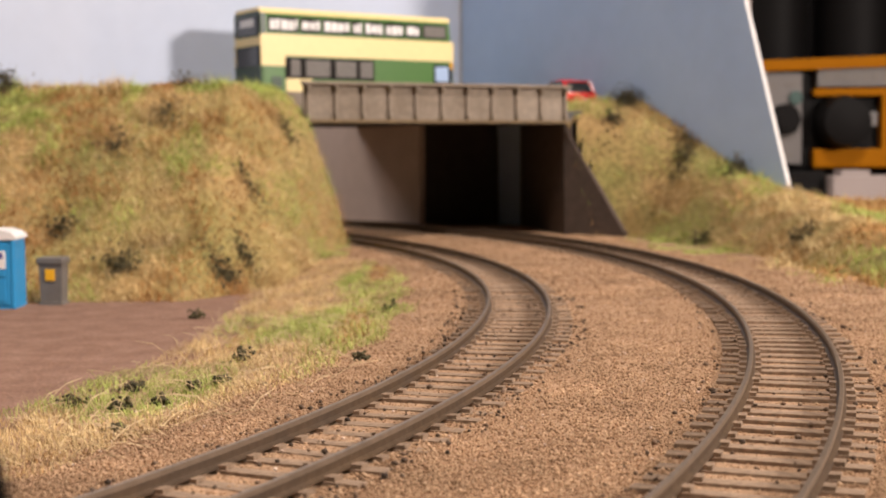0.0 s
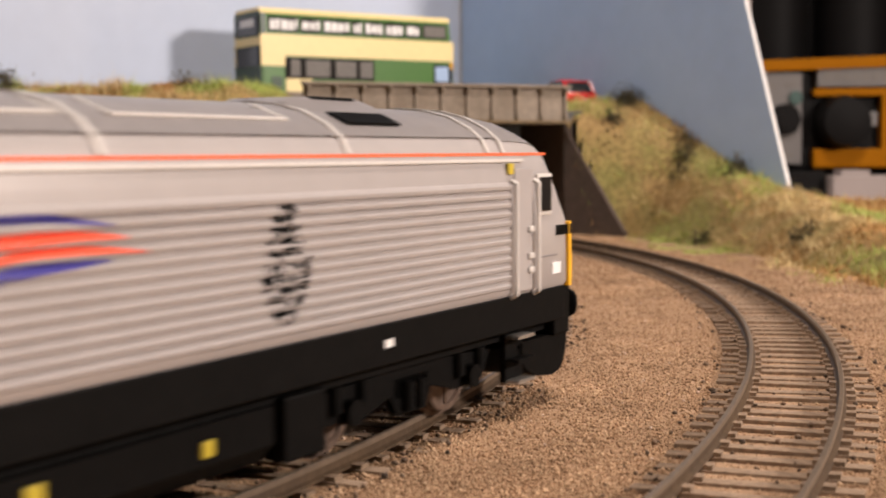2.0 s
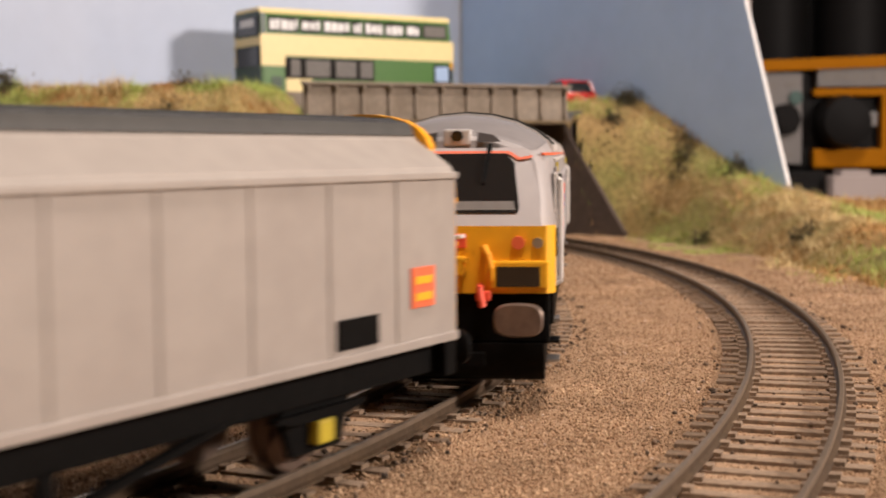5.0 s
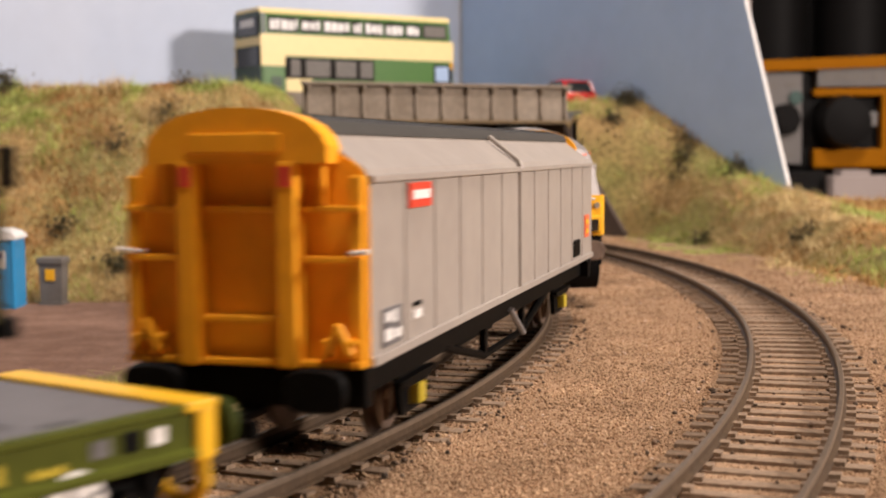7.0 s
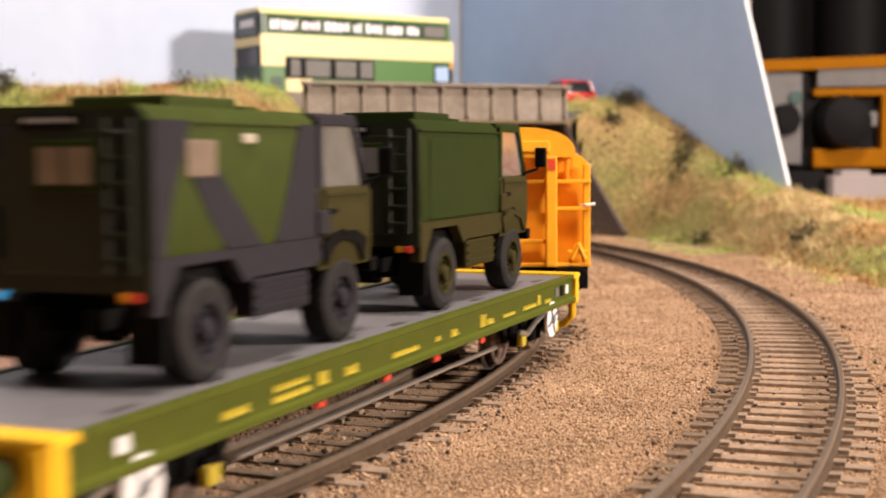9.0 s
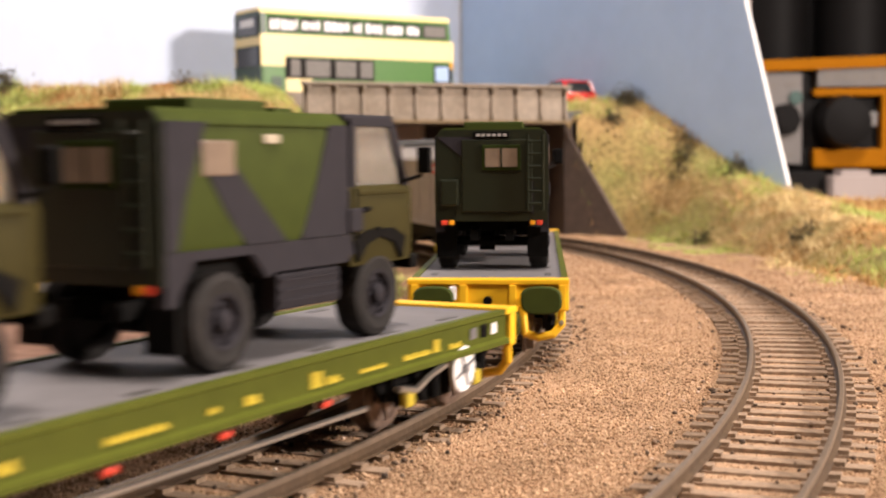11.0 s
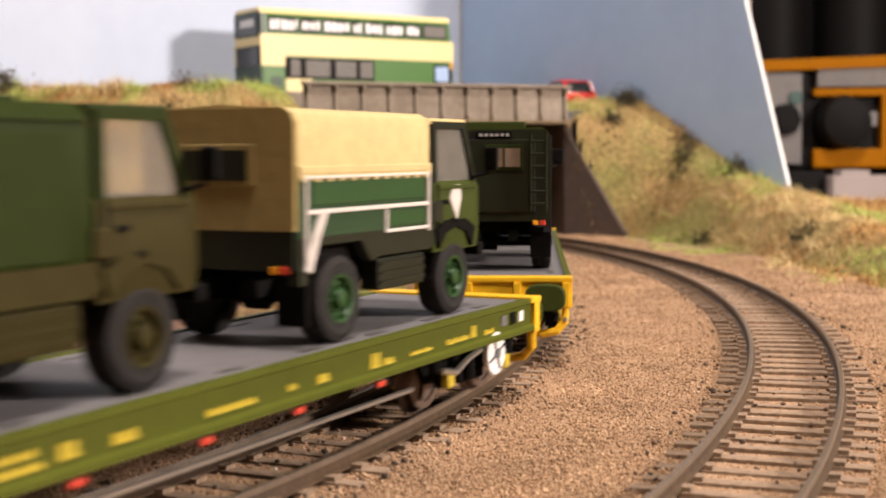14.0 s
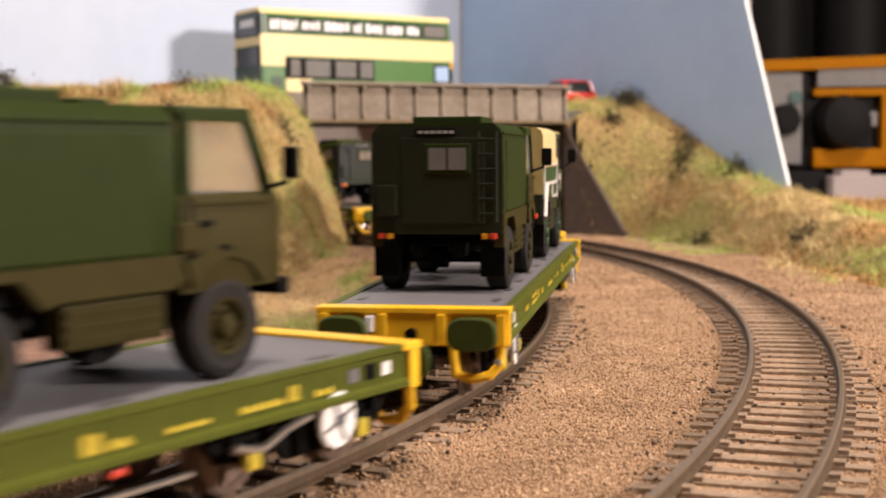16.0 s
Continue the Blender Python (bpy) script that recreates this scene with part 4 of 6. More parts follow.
            part("inner_post", box(min(X + d * 1.2, X + d * 2.6), max(X + d * 1.2, X + d * 2.6), y * 11 - 0.5, y * 11 + 0.5, 35.5, 42.6, 0.2), ORANGE, end)
            part("lamp_bracket", add_rod(bmesh.new(), [(X + d * 1.6, y * 12, 16.5), (X + d * 3.2, y * 12, 17), (X + d * 3.4, y * 13.6, 20.5), (X + d * 3.2, y * 15.2, 17.0), (X + d * 1.6, y * 15.2, 16.6)], 0.6, 7), ORANGE, end, smooth=True)
            part("lamp_bracket", box(min(X + d * 1.4, X + d * 3.6), max(X + d * 1.4, X + d * 3.6), y * 13.6 - 2.4, y * 13.6 + 2.4, 18.0, 18.8, 0.2), ORANGE, end)
            part("white_handle", add_rod(bmesh.new(), [(X + d * 1.6, y * 14.5, 29.8), (X + d * 3.2, y * 15.8, 30.0), (X + d * 3.2, y * 17.6, 30.2)], 0.35, 6), WHITE, end)
            oval_buffer(van, X + e * 0.4, y * 11.4, 12.4, e, BLACK, 6.5)
        part("headstock", add_box(bmesh.new(), min(X - e * 2, X + e * 0.8), max(X - e * 2, X + e * 0.8), -16.4, 16.4, 9.2, 14.8, 0.3), BLACK, van)
        coupling(van, X - e * 3, e)
    for sg in (-1, 1):
        part("solebar", box(-L + 1, L - 1, min(sg * 12.6, sg * 14.2), max(sg * 12.6, sg * 14.2), 9.8, 14.75, 0.2), BLACK, van)
        part("truss", add_rod(bmesh.new(), [(-42, sg * 13.6, 10.2), (-16, sg * 13.6, 4.6), (16, sg * 13.6, 4.6), (42, sg * 13.6, 10.2)], 0.8, 6), BLACK, van)
        for x in (-16, 16):
            part("truss_post", box(x - 1, x + 1, min(sg * 13, sg * 14.2), max(sg * 13, sg * 14.2), 4.4, 10.4), BLACK, van)
        part("lever", add_rod(bmesh.new(), [(2, sg * 14.6, 11), (10, sg * 15.4, 5.2)], 0.6, 6), ROOFGREY, van)
        for x in (-59, 59):
            ax = part("axle_guard", prism([(x - 7, 10), (x - 5, 3.2), (x + 5, 3.2), (x + 7, 10)], "y", min(sg * 12.4, sg * 13.4), max(sg * 12.4, sg * 13.4)), BLACK, van)
            part("axle_box", add_box(bmesh.new(), x - 1.6, x + 1.6, min(sg * 13.2, sg * 15.2), max(sg * 13.2, sg * 15.2), 4.4, 7.6, 0.4), MARKYELLOW, ax, "yellow axle box cover")
            part("leaf_spring", prism([(x - 9, 8.4), (x - 5, 7.6), (x + 5, 7.6), (x + 9, 8.4), (x + 9, 9.0), (x - 9, 9.0)], "y", min(sg * 13.2, sg * 14.6), max(sg * 13.2, sg * 14.6)), BLACK, ax)
    part("brake_cylinder", add_box(bmesh.new(), -14, 14, -8, 8, 5.4, 11, 0.6), BLACK, van)
    part("under_floor", box(-L, L, -12.8, 12.8, 10.8, 14.8), BLACK, van)
    for x in (-59, 59):
        wheelset(van, x, 6.2)
    return van


RAKE.append((build_van(), 259.6, 148))
stretch(RAKE[-1][0], 1.102)


# ---------------------------------------------------------------- flat wagons
def build_flat():
    flat = thing("flat_wagon", "olive green military flat wagon with yellow ends and grey deck", "wagon", group="flat wagons of the train")
    L = 87.0
    part("deck", add_box(bmesh.new(), -L + 1, L - 1, -15.6, 15.6, 14.6, 16.4, 0.15), DECKGREY, flat, "plain grey deck")
    for i in range(9):
        for sg in (-1, 1):
            x = -72 + i * 18
            part("lashing_slot", box(x - 2.2, x + 2.2, sg * 12.6 - 0.7, sg * 12.6 + 0.7, 16.3, 16.5), VANROOF, flat)
    for sg in (-1, 1):
        prof = [(sg * 15.5, 16.7), (sg * 16.9, 16.7), (sg * 16.9, 15.9), (sg * 16.2, 15.6), (sg * 16.2, 11.9), (sg * 16.9, 11.5), (sg * 16.9, 10.7), (sg * 15.2, 10.7)]
        beam = part("side_beam", prism(prof, "x", -L, L), OLIVE, flat, "olive channel-section side beam with yellow lettering bars")
        y0, y1 = min(sg * 16.15, sg * 16.42), max(sg * 16.15, sg * 16.42)
        for x0, x1, z0, z1 in ((52, 60, 12.6, 13.4), (60.8, 63, 12.6, 14.6), (40, 47, 12.6, 13.2), (28, 31, 12.4, 14.6), (31.8, 35, 12.4, 13.4), (14, 17, 12.6, 13.8), (7, 9, 12.8, 13.6), (-10, 0, 12.6, 13.4), (-26, -22, 12.6, 13.8), (-46, -36, 12.4, 13.2), (-46, -37, 13.8, 14.6), (-34, -31, 12.6, 14.4), (-58, -52, 12.6, 13.6), (66, 70, 12.4, 13.2)):
            n = max(2, int((x1 - x0) / 1.15))
            w = (x1 - x0) / n
            comb = [(x1, z0), (x0, z0)]
            for i in range(n):
                a, top = x0 + w * i, z1 - 0.15 * ((i * 5) % 2)
                comb += [(a, top), (a + 0.7 * w, top), (a + 0.7 * w, z0 + 0.2), (a + w, z0 + 0.2)]
            bm = prism(comb[:-1] + [(x1, z0 + 0.2)], "y", y0, y1)
            part("mark_bar", bm, MARKYELLOW, beam)
        for x0, x1 in ((-78, -76), (73, 75.2), (80.6, 82.4)):
            part("mark_panel", box(x0, x1, y0, y1, 13.0, 14.8), WHITE if x0 != 73 else DECKGREY, beam)
        part("lamp_iron", box(76.8, 79.2, y0, max(y1, y0 + 0.9) if sg > 0 else y1, 12.8, 15.0, 0.2), BLACK, beam)
        for x in (-73.6, 70.9):
            wh = part("brake_wheel", cyl((x, sg * 16.0, 7.9), "y", 3.7, 0.35, 26), WHITE, flat, "white handbrake wheel")
            part("hub", cyl((x, sg * 16.5, 7.9), "y", 0.8, 0.4, 12), DECKGREY, wh)
            for k in range(2):
                a = math.pi / 2 * k + 0.4
                part("spoke", add_rod(bmesh.new(), [(x - 3.0 * math.cos(a), sg * 16.5, 7.9 - 3.0 * math.sin(a)), (x + 3.0 * math.cos(a), sg * 16.5, 7.9 + 3.0 * math.sin(a))], 0.22, 5), DECKGREY, wh)
            part("brake_lever", add_rod(bmesh.new(), [(x - 5, sg * 15.6, 9.2), (x - 10, sg * 15.8, 8.4), (x - 14, sg * 15.4, 6.6), (x - 19, sg * 15.4, 7.6)], 0.55, 6), STEEL, flat, smooth=True)
            for o in (-11.0, 11.0):
                part("axle_cover", add_box(bmesh.new(), x * 0.94 + o - 1.25, x * 0.94 + o + 1.25, min(sg * 14.0, sg * 15.4), max(sg * 14.0, sg * 15.4), 4.2, 6.7, 0.5), MARKYELLOW, flat, "yellow axle box cover")
        for x in (-30, -8, 12, 34):
            part("red_tag", box(x, x + 2, min(sg * 13.4, sg * 14.2), max(sg * 13.4, sg * 14.2), 7.8, 8.7, 0.2), RED, flat)
        part("long_rod", add_rod(bmesh.new(), [(-48, sg * 12, 5.0), (48, sg * 12, 5.0)], 0.45, 6), STEEL, flat)
    part("under_beam", add_box(add_box(bmesh.new(), -L + 3, L - 3, -5.5, 5.5, 7.6, 14.7), -L + 2, L - 2, -15.3, 15.3, 11.5, 14.7), ARMYDARK_SHADE, flat)
    for e in (-1, 1):
        X = e * L
        a, b = min(X - e * 0.5, X + e * 1.8), max(X - e * 0.5, X + e * 1.8)
        hs = part("headstock", add_box(bmesh.new(), a, b, -17.0, 17.0, 10.2, 16.0, 0.3), WAGONYELLOW, flat, "yellow end beam")
        part("end_lip", add_box(bmesh.new(), min(X - e * 2.2, X + e * 2.2), max(X - e * 2.2, X + e * 2.2), -17.1, 17.1, 15.8, 16.9, 0.2), WAGONYELLOW, hs)
        for y in (-15.6, -5.2, 5.2, 15.6):
            part("end_rib", box(min(X + e * 1.6, X + e * 2.6), max(X + e * 1.6, X + e * 2.6), y - 0.8, y + 0.8, 10.4, 15.8, 0.2), WAGONYELLOW, hs)
        part("white_light", box(min(X + e * 1.6, X + e * 3.0), max(X + e * 1.6, X + e * 3.0), -7.4 * e - 0.7, -7.4 * e + 0.7, 12.6, 15.4, 0.2), WHITE, hs)
        part("hook", cyl((X + e * 2.4, 0, 12.4), "x", 1.0, 1.2, 10), BLACK, hs)
        for y in (-1, 1):
            oval_buffer(flat, X + e * 0.8, y * 11.2, 12.3, e, CAMOGREEN, 6.8)
            # curved yellow shunting step under each corner
            pts = [(X + e * 1.0, y * 15.6, 10.4), (X + e * 1.6, y * 15.4, 6.6), (X + e * 2.0, y * 13.6, 4.6), (X + e * 2.2, y * 10.6, 4.0), (X + e * 2.2, y * 7.8, 4.8), (X + e * 1.8, y * 7.2, 10.4)]
            part("shunting_step", add_rod(bmesh.new(), pts, 0.85, 8), WAGONYELLOW, flat, "bent yellow step iron", smooth=True)
        coupling(flat, X - e * 2, e)
    for x in (-68.3, 68.3):
        bogie(flat, x, 11.0, 5.6, 12.6)
    return flat


FLATS = [(build_flat(), 474.5)]
stretch(FLATS[0][0], 1.04)
for o in FLATS[0][0].children_recursive:
    if o.name.split(".")[0] in ("deck", "lashing_slot", "side_beam", "mark_bar", "mark_panel", "lamp_iron", "headstock", "end_lip", "end_rib", "white_light", "hook"):
        o.data.transform(Matrix.Translation((0, 0, -0.7 * MM)))
for b in (701.7, 917, 1135.0):
    FLATS.append((copy_thing(FLATS[0][0], Matrix()), b))
for f, b in FLATS:
    RAKE.append((f, b, 146))
    if b != 474.5:
        for o in f.children:
            if o.name.startswith("wheelset"):
                WHEELS.append((o, round(o.location.x / MM, 2), 5.6))


# ---------------------------------------------------------------- army trucks
def truck_wheel(parent, x, y, hub_mat):
    sg = 1 if y > 0 else -1
    bm = bmesh.new()
    add_lathe(bm, [(-0.9, 3.4), (-2.1, 3.5), (-2.3, 5.2), (-1.8, 6.15), (-0.9, 6.35), (0.9, 6.35), (1.8, 6.15), (2.3, 5.2), (2.1, 3.5), (0.9, 3.4)], (x, y, 6.3), 28)
    tyre = part("tyre", bm, RUBBER, parent)
    bm = bmesh.new()
    add_lathe(bm, [(0.8 * sg, 3.6), (2.3 * sg, 3.6), (2.2 * sg, 3.1), (1.25 * sg, 2.8), (1.35 * sg, 1.6), (2.5 * sg, 1.3), (2.7 * sg, 0.4)], (x, y, 6.3), 22)
    for i in range(6):
        a = math.pi / 3 * i
        add_cyl(bm, (x + 2.1 * math.cos(a), y + 1.5 * sg, 6.3 + 2.1 * math.sin(a)), "y", 0.3, 0.35, 6)
    part("rim", bm, hub_mat, tyre, smooth=True)
    return tyre


def build_truck(kind, label):
    """A forward-control army truck: kind is plain, camo or canvas."""
    tk = thing("army_truck", label, "truck", group="army trucks on the wagons")
    main = {"plain": ARMY, "camo": CAMOGREEN, "canvas": ARMYDARK_SHADE}[kind]
    lower = {"plain": ARMYBROWN, "camo": CAMO_GREY, "canvas": ARMYDARK_SHADE}[kind]
    cabm = {"plain": ARMYBROWN, "camo": ARMYBROWN, "canvas": CAMOGREEN}[kind]
    hub = {"plain": ARMYBROWN, "camo": CAMO_GREY, "canvas": TRUCKGREEN}[kind]
    # rear faces get less light; that shade is put into this darker green
    back = ARMYDARK_SHADE
    part("chassis", add_box(add_box(add_box(bmesh.new(), -28, 26, -5, -3, 7, 9.5), -28, 26, 3, 5, 7, 9.5), -20, 20, -9, 9, 8.8, 11), BLACK, tk)
    for x in (-17.8, 17.8):
        part("axle", cyl((x, 0, 6.3), "y", 1.1, 10, 10), BLACK, tk)
        part("gear_housing", cyl((x, 1.5, 6.3), "y", 2.2, 1.8, 12), BLACK, tk)
        for y in (-10.6, 10.6):
            truck_wheel(tk, x, y, hub)
    # lower body with flared wheel arches
    for sg in (-1, 1):
        pts = [(-28.5, 9.0), (-28.5, 15.5), (14, 15.5), (14, 12.6), (10.4, 12.6), (9.4, 11.6), (-7.4, 11.6), (-9.2, 11.0), (-12.2, 14.3), (-23.4, 14.3), (-26.2, 10.2), (-26.8, 9.0)]
        part("lower_side", prism(pts, "y", min(sg * 11.0, sg * 12.9), max(sg * 11.0, sg * 12.9)), lower, tk)
        part("step_box", add_box(bmesh.new(), -6.4, 8.2, min(sg * 9, sg * 12.3), max(sg * 9, sg * 12.3), 6.2, 11.2, 0.4), lower, tk)
        for z in (7.2, 8.6, 10.0):
            part("step_rib", box(-6.0, 7.8, min(sg * 12.2, sg * 12.6), max(sg * 12.2, sg * 12.6), z, z + 0.45), lower, tk)
        part("mudflap", box(-26.8, -26.0, min(sg * 8, sg * 12.8), max(sg * 8, sg * 12.8), 3.2, 10), BLACK, tk)
        arch = [(10.8, 14.4), (11.8, 11.4), (14.2, 13.8), (17.8, 14.8), (21.4, 13.8), (23.8, 11.2), (24.8, 14.4), (21.4, 15.9), (14.2, 15.9)]
        part("wheel_arch", prism(arch, "y", min(sg * 11.2, sg * 13.3), max(sg * 11.2, sg * 13.3)), lower if kind == "plain" else BLACK, tk)
        part("rear_lamp", box(-29.2, -28.3, sg * 10.8 - 0.7, sg * 10.8 + 0.7, 10.6, 11.7, 0.2), RED, tk)
        part("rear_lamp", box(-29.2, -28.3, sg * 9.2 - 0.6, sg * 9.2 + 0.6, 10.6, 11.7, 0.2), ORANGE, tk)
    part("belly", box(-28, 14, -10.4, 10.4, 11.6, 15.4), BLACK, tk)
    # cab
    cab = part("cab", loft([[(x, y, z) for y, z in ((-12.6 * k, 10.8), (12.6 * k, 10.8), (12.9 * k, 14), (12.9 * k, 21.4), (12.2 * k, 22.4), (-12.2 * k, 22.4), (-12.9 * k, 21.4), (-12.9 * k, 14))] for x, k in ((10.5, 1.0), (25.5, 1.0), (28.0, 0.96), (28.8, 0.9))]), cabm, tk, smooth=True)
    # upper cab with raked windscreen, pillars and roof
    for sg in (-1, 1):
        part("door_frame", prism([(11.0, 22.2), (12.3, 22.2), (12.3, 31.0), (21.6, 31.0), (25.4, 22.2), (26.9, 22.2), (22.6, 32.2), (11.0, 32.2)], "y", min(sg * 11.6, sg * 12.6), max(sg * 11.6, sg * 12.6)), main if kind != "camo" else CAMO_GREY, cab)
        part("side_window", prism([(12.4, 22.4), (25.2, 22.4), (21.6, 30.9), (12.4, 30.9)], "y", min(sg * 11.9, sg * 12.2), max(sg * 11.9, sg * 12.2)), CLEAR, cab, "clear side window")
        part("door_seam", box(11.6, 12.0, min(sg * 12.8, sg * 13.1), max(sg * 12.8, sg * 13.1), 12, 22), BLACK, cab)
        part("door_ledge", box(12, 26, min(sg * 12.7, sg * 13.15), max(sg * 12.7, sg * 13.15), 21.0, 21.7, 0.15), cabm, cab)
        part("door_handle", box(13.2, 15.2, min(sg * 12.8, sg * 13.4), max(sg * 12.8, sg * 13.4), 18.6, 19.3, 0.15), BLACK, cab)
        part("vent", box(9.4, 12.8, min(sg * 12.8, sg * 13.5), max(sg * 12.8, sg * 13.5), 15.8, 19.2, 0.3), lower, cab)
        part("hinge", box(16.5, 18, min(sg * 12.8, sg * 13.3), max(sg * 12.8, sg * 13.3), 15.4, 16.2, 0.1), BLACK, cab)
        mir = part("mirror_arm", add_rod(bmesh.new(), [(25.0, sg * 12.8, 22.8), (26.4, sg * 15.0, 23.6), (26.4, sg * 15.6, 26)], 0.3, 6), BLACK, cab)
        part("mirror", add_box(bmesh.new(), 25.8, 26.8, sg * 15.8 - 1.2, sg * 15.8 + 1.2, 24.0, 28.0, 0.4), BLACK, mir)
        part("headlamp", cyl((28.9, sg * 8.6, 15.0), "x", 1.7, 0.5, 16), WHITE, cab)
    part("windscreen", prism([(26.2, 22.3), (26.7, 22.3), (22.5, 31.6), (22.0, 31.6)], "y", -11.7, 11.7), CLEAR, cab, "clear raked windscreen")
    part("cab_roof", add_box(bmesh.new(), 9.8, 23.2, -12.4, 12.4, 31.6, 32.7, 0.45), {"plain": main, "camo": CAMO_GREY, "canvas": CANVAS}[kind], cab)
    part("seat", add_box(add_box(bmesh.new(), 13.0, 15.0, -10, 10, 18, 27, 0.5), 13, 19, -10, 10, 18, 21, 0.5), SEATBEIGE if kind == "plain" else BLACK, cab)
    part("bumper", add_box(bmesh.new(), 27.6, 29.6, -12.6, 12.6, 9.2, 11.4, 0.4), BLACK, tk)
    part("grille", box(28.6, 29.0, -5.5, 5.5, 13.0, 18.6, 0.2), BLACK, cab)
    if kind != "canvas":
        ring = [(12.6, 15.4), (12.9, 16.5), (12.7, 29.8), (12.2, 31.6), (10.8, 32.7), (-10.8, 32.7), (-12.2, 31.6), (-12.7, 29.8), (-12.9, 16.5), (-12.6, 15.4)]
        body = part("body", loft([[(x, a, b) for a, b in ring] for x in (-28.4, 9.8)]), main, tk, smooth=True)
        part("roof_hatch", add_box(bmesh.new(), -17, -1, -7, 7, 32.5, 34.3, 0.35), main, body)
        part("roof_vent", add_box(bmesh.new(), 2, 6.5, -6, 6, 32.5, 33.5, 0.3), main, body)
        for sg in (-1, 1):
            part("gutter", box(-28.2, 9.6, min(sg * 12.3, sg * 12.9), max(sg * 12.3, sg * 12.9), 30.6, 31.0, 0.1), main, body)
            if kind == "camo":
                y0, y1 = min(sg * 12.55, sg * 12.98), max(sg * 12.55, sg * 12.98)
                for pts in ([(-28.4, 15.6), (-28.4, 31.0), (-21.0, 31.0), (-24.8, 22), (-26.5, 15.6)], [(-22.0, 26.5), (-16.5, 26.5), (-5.0, 15.6), (-13.5, 15.6), (-17.5, 20)], [(9.7, 31.0), (9.7, 15.6), (-1.8, 15.6), (1.5, 22), (5.2, 31.0)]):
                    part("camouflage_patch", prism(pts, "y", y0, y1), CAMO_GREY, body, "dark grey camouflage patch")
                part("side_window", box(-21.8, -15.6, min(sg * 12.6, sg * 13.1), max(sg * 12.6, sg * 13.1), 24.4, 28.8, 0.3), WINDOWBROWN, body, "brownish side window")
                part("vent_plate", box(-9.6, -6.4, min(sg * 12.6, sg * 13.1), max(sg * 12.6, sg * 13.1), 28.4, 29.6, 0.2), SEATBEIGE, body)
            else:
                part("side_panel", box(-24.5, 6.0, min(sg * 12.6, sg * 13.0), max(sg * 12.6, sg * 13.0), 15.8, 29.6, 0.25), main, body)
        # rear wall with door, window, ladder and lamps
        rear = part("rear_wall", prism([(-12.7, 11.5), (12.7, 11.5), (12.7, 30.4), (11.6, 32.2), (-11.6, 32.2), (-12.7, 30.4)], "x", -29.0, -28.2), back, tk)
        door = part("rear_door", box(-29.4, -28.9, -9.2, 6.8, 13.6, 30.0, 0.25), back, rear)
        wf = part("window_frame", box(-29.7, -29.2, -6.6, 2.2, 23.0, 28.8, 0.2), ARMY, door)
        part("pane", box(-29.85, -29.6, -5.8, 1.4, 23.8, 28.0), WINDOWBROWN if kind == "camo" else DECKGREY, wf)
        part("mullion", box(-29.95, -29.7, -2.4, -2.0, 23.8, 28.0), ARMYDARK_SHADE, wf)
        plate = part("number_panel", box(-29.5, -29.0, -4.0, 4.2, 30.3, 31.7, 0.1), BLACK, rear)
        for i in range(6):
            part("number_bar", box(-29.62, -29.48, -3.4 + i * 1.2, -2.6 + i * 1.2, 30.7, 31.3), TILE_GREY, plate)
        lad = part("ladder", add_rod(add_rod(bmesh.new(), [(-30.4, -8.2, 14), (-30.4, -8.2, 31)], 0.32, 6), [(-30.4, -11.6, 14), (-30.4, -11.6, 31)], 0.32, 6), ARMYDARK_SHADE, rear, "black steel ladder")
        for i in range(6):
            part("rung", add_rod(bmesh.new(), [(-30.4, -8.2, 15.5 + i * 2.8), (-30.4, -11.6, 15.5 + i * 2.8)], 0.28, 6), ARMYDARK_SHADE, lad)
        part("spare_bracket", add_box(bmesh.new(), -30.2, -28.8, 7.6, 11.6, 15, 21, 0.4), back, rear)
        if kind == "camo":
            flag = part("flag_plate", box(-29.6, -29.1, 8.2, 11.4, 18.6, 20.2, 0.1), FLAGBLUE, rear, "tiny red, white and blue flag")
            part("flag_cross", add_box(box(-29.68, -29.55, 9.5, 10.1, 18.6, 20.2), -29.68, -29.55, 8.2, 11.4, 19.15, 19.65), RED, flag)
            part("flag_stripe", add_box(box(-29.64, -29.5, 8.2, 11.4, 18.85, 19.05), -29.64, -29.5, 8.2, 11.4, 19.75, 19.95), OFFWHITE, flag)
            part("camouflage_patch", prism([(-9.6, 13), (12.4, 30.6), (3, 30.6), (-9.6, 21)], "x", -29.15, -28.95), CAMO_GREY, rear)
    else:
        # open body with white-framed green sides under a sand canvas tilt
        ring = [(12.8, 24.6), (12.9, 31.2), (12.5, 32.5), (11.2, 33.3), (0, 33.9), (-11.2, 33.3), (-12.5, 32.5), (-12.9, 31.2), (-12.8, 24.6)]
        tilt = part("canvas_tilt", loft([[(x, a * k, b) for a, b in ring] for x, k in ((-28.6, 0.985), (-27.6, 1.0), (-15, 0.985), (-3, 1.0), (8.6, 0.985), (9.8, 0.97))]), CANVAS, tk, "sand-coloured canvas tilt", smooth=True)
        for sg in (-1, 1):
            part("hem", box(-28.4, 9.4, min(sg * 12.7, sg * 13.2), max(sg * 12.7, sg * 13.2), 24.2, 25.4, 0.2), CANVAS, tilt)
            wave = [(9.4, 24.6), (-28.4, 24.6)]
            for i in range(49):
                wave.append((-28.4 + i * 37.8 / 48, 24.0 - 0.9 * abs(math.sin(i * math.pi / 4))))
            bm = prism(wave, "y", min(sg * 12.8, sg * 13.1), max(sg * 12.8, sg * 13.1))
            part("scallop", bm, CANVAS, tilt)
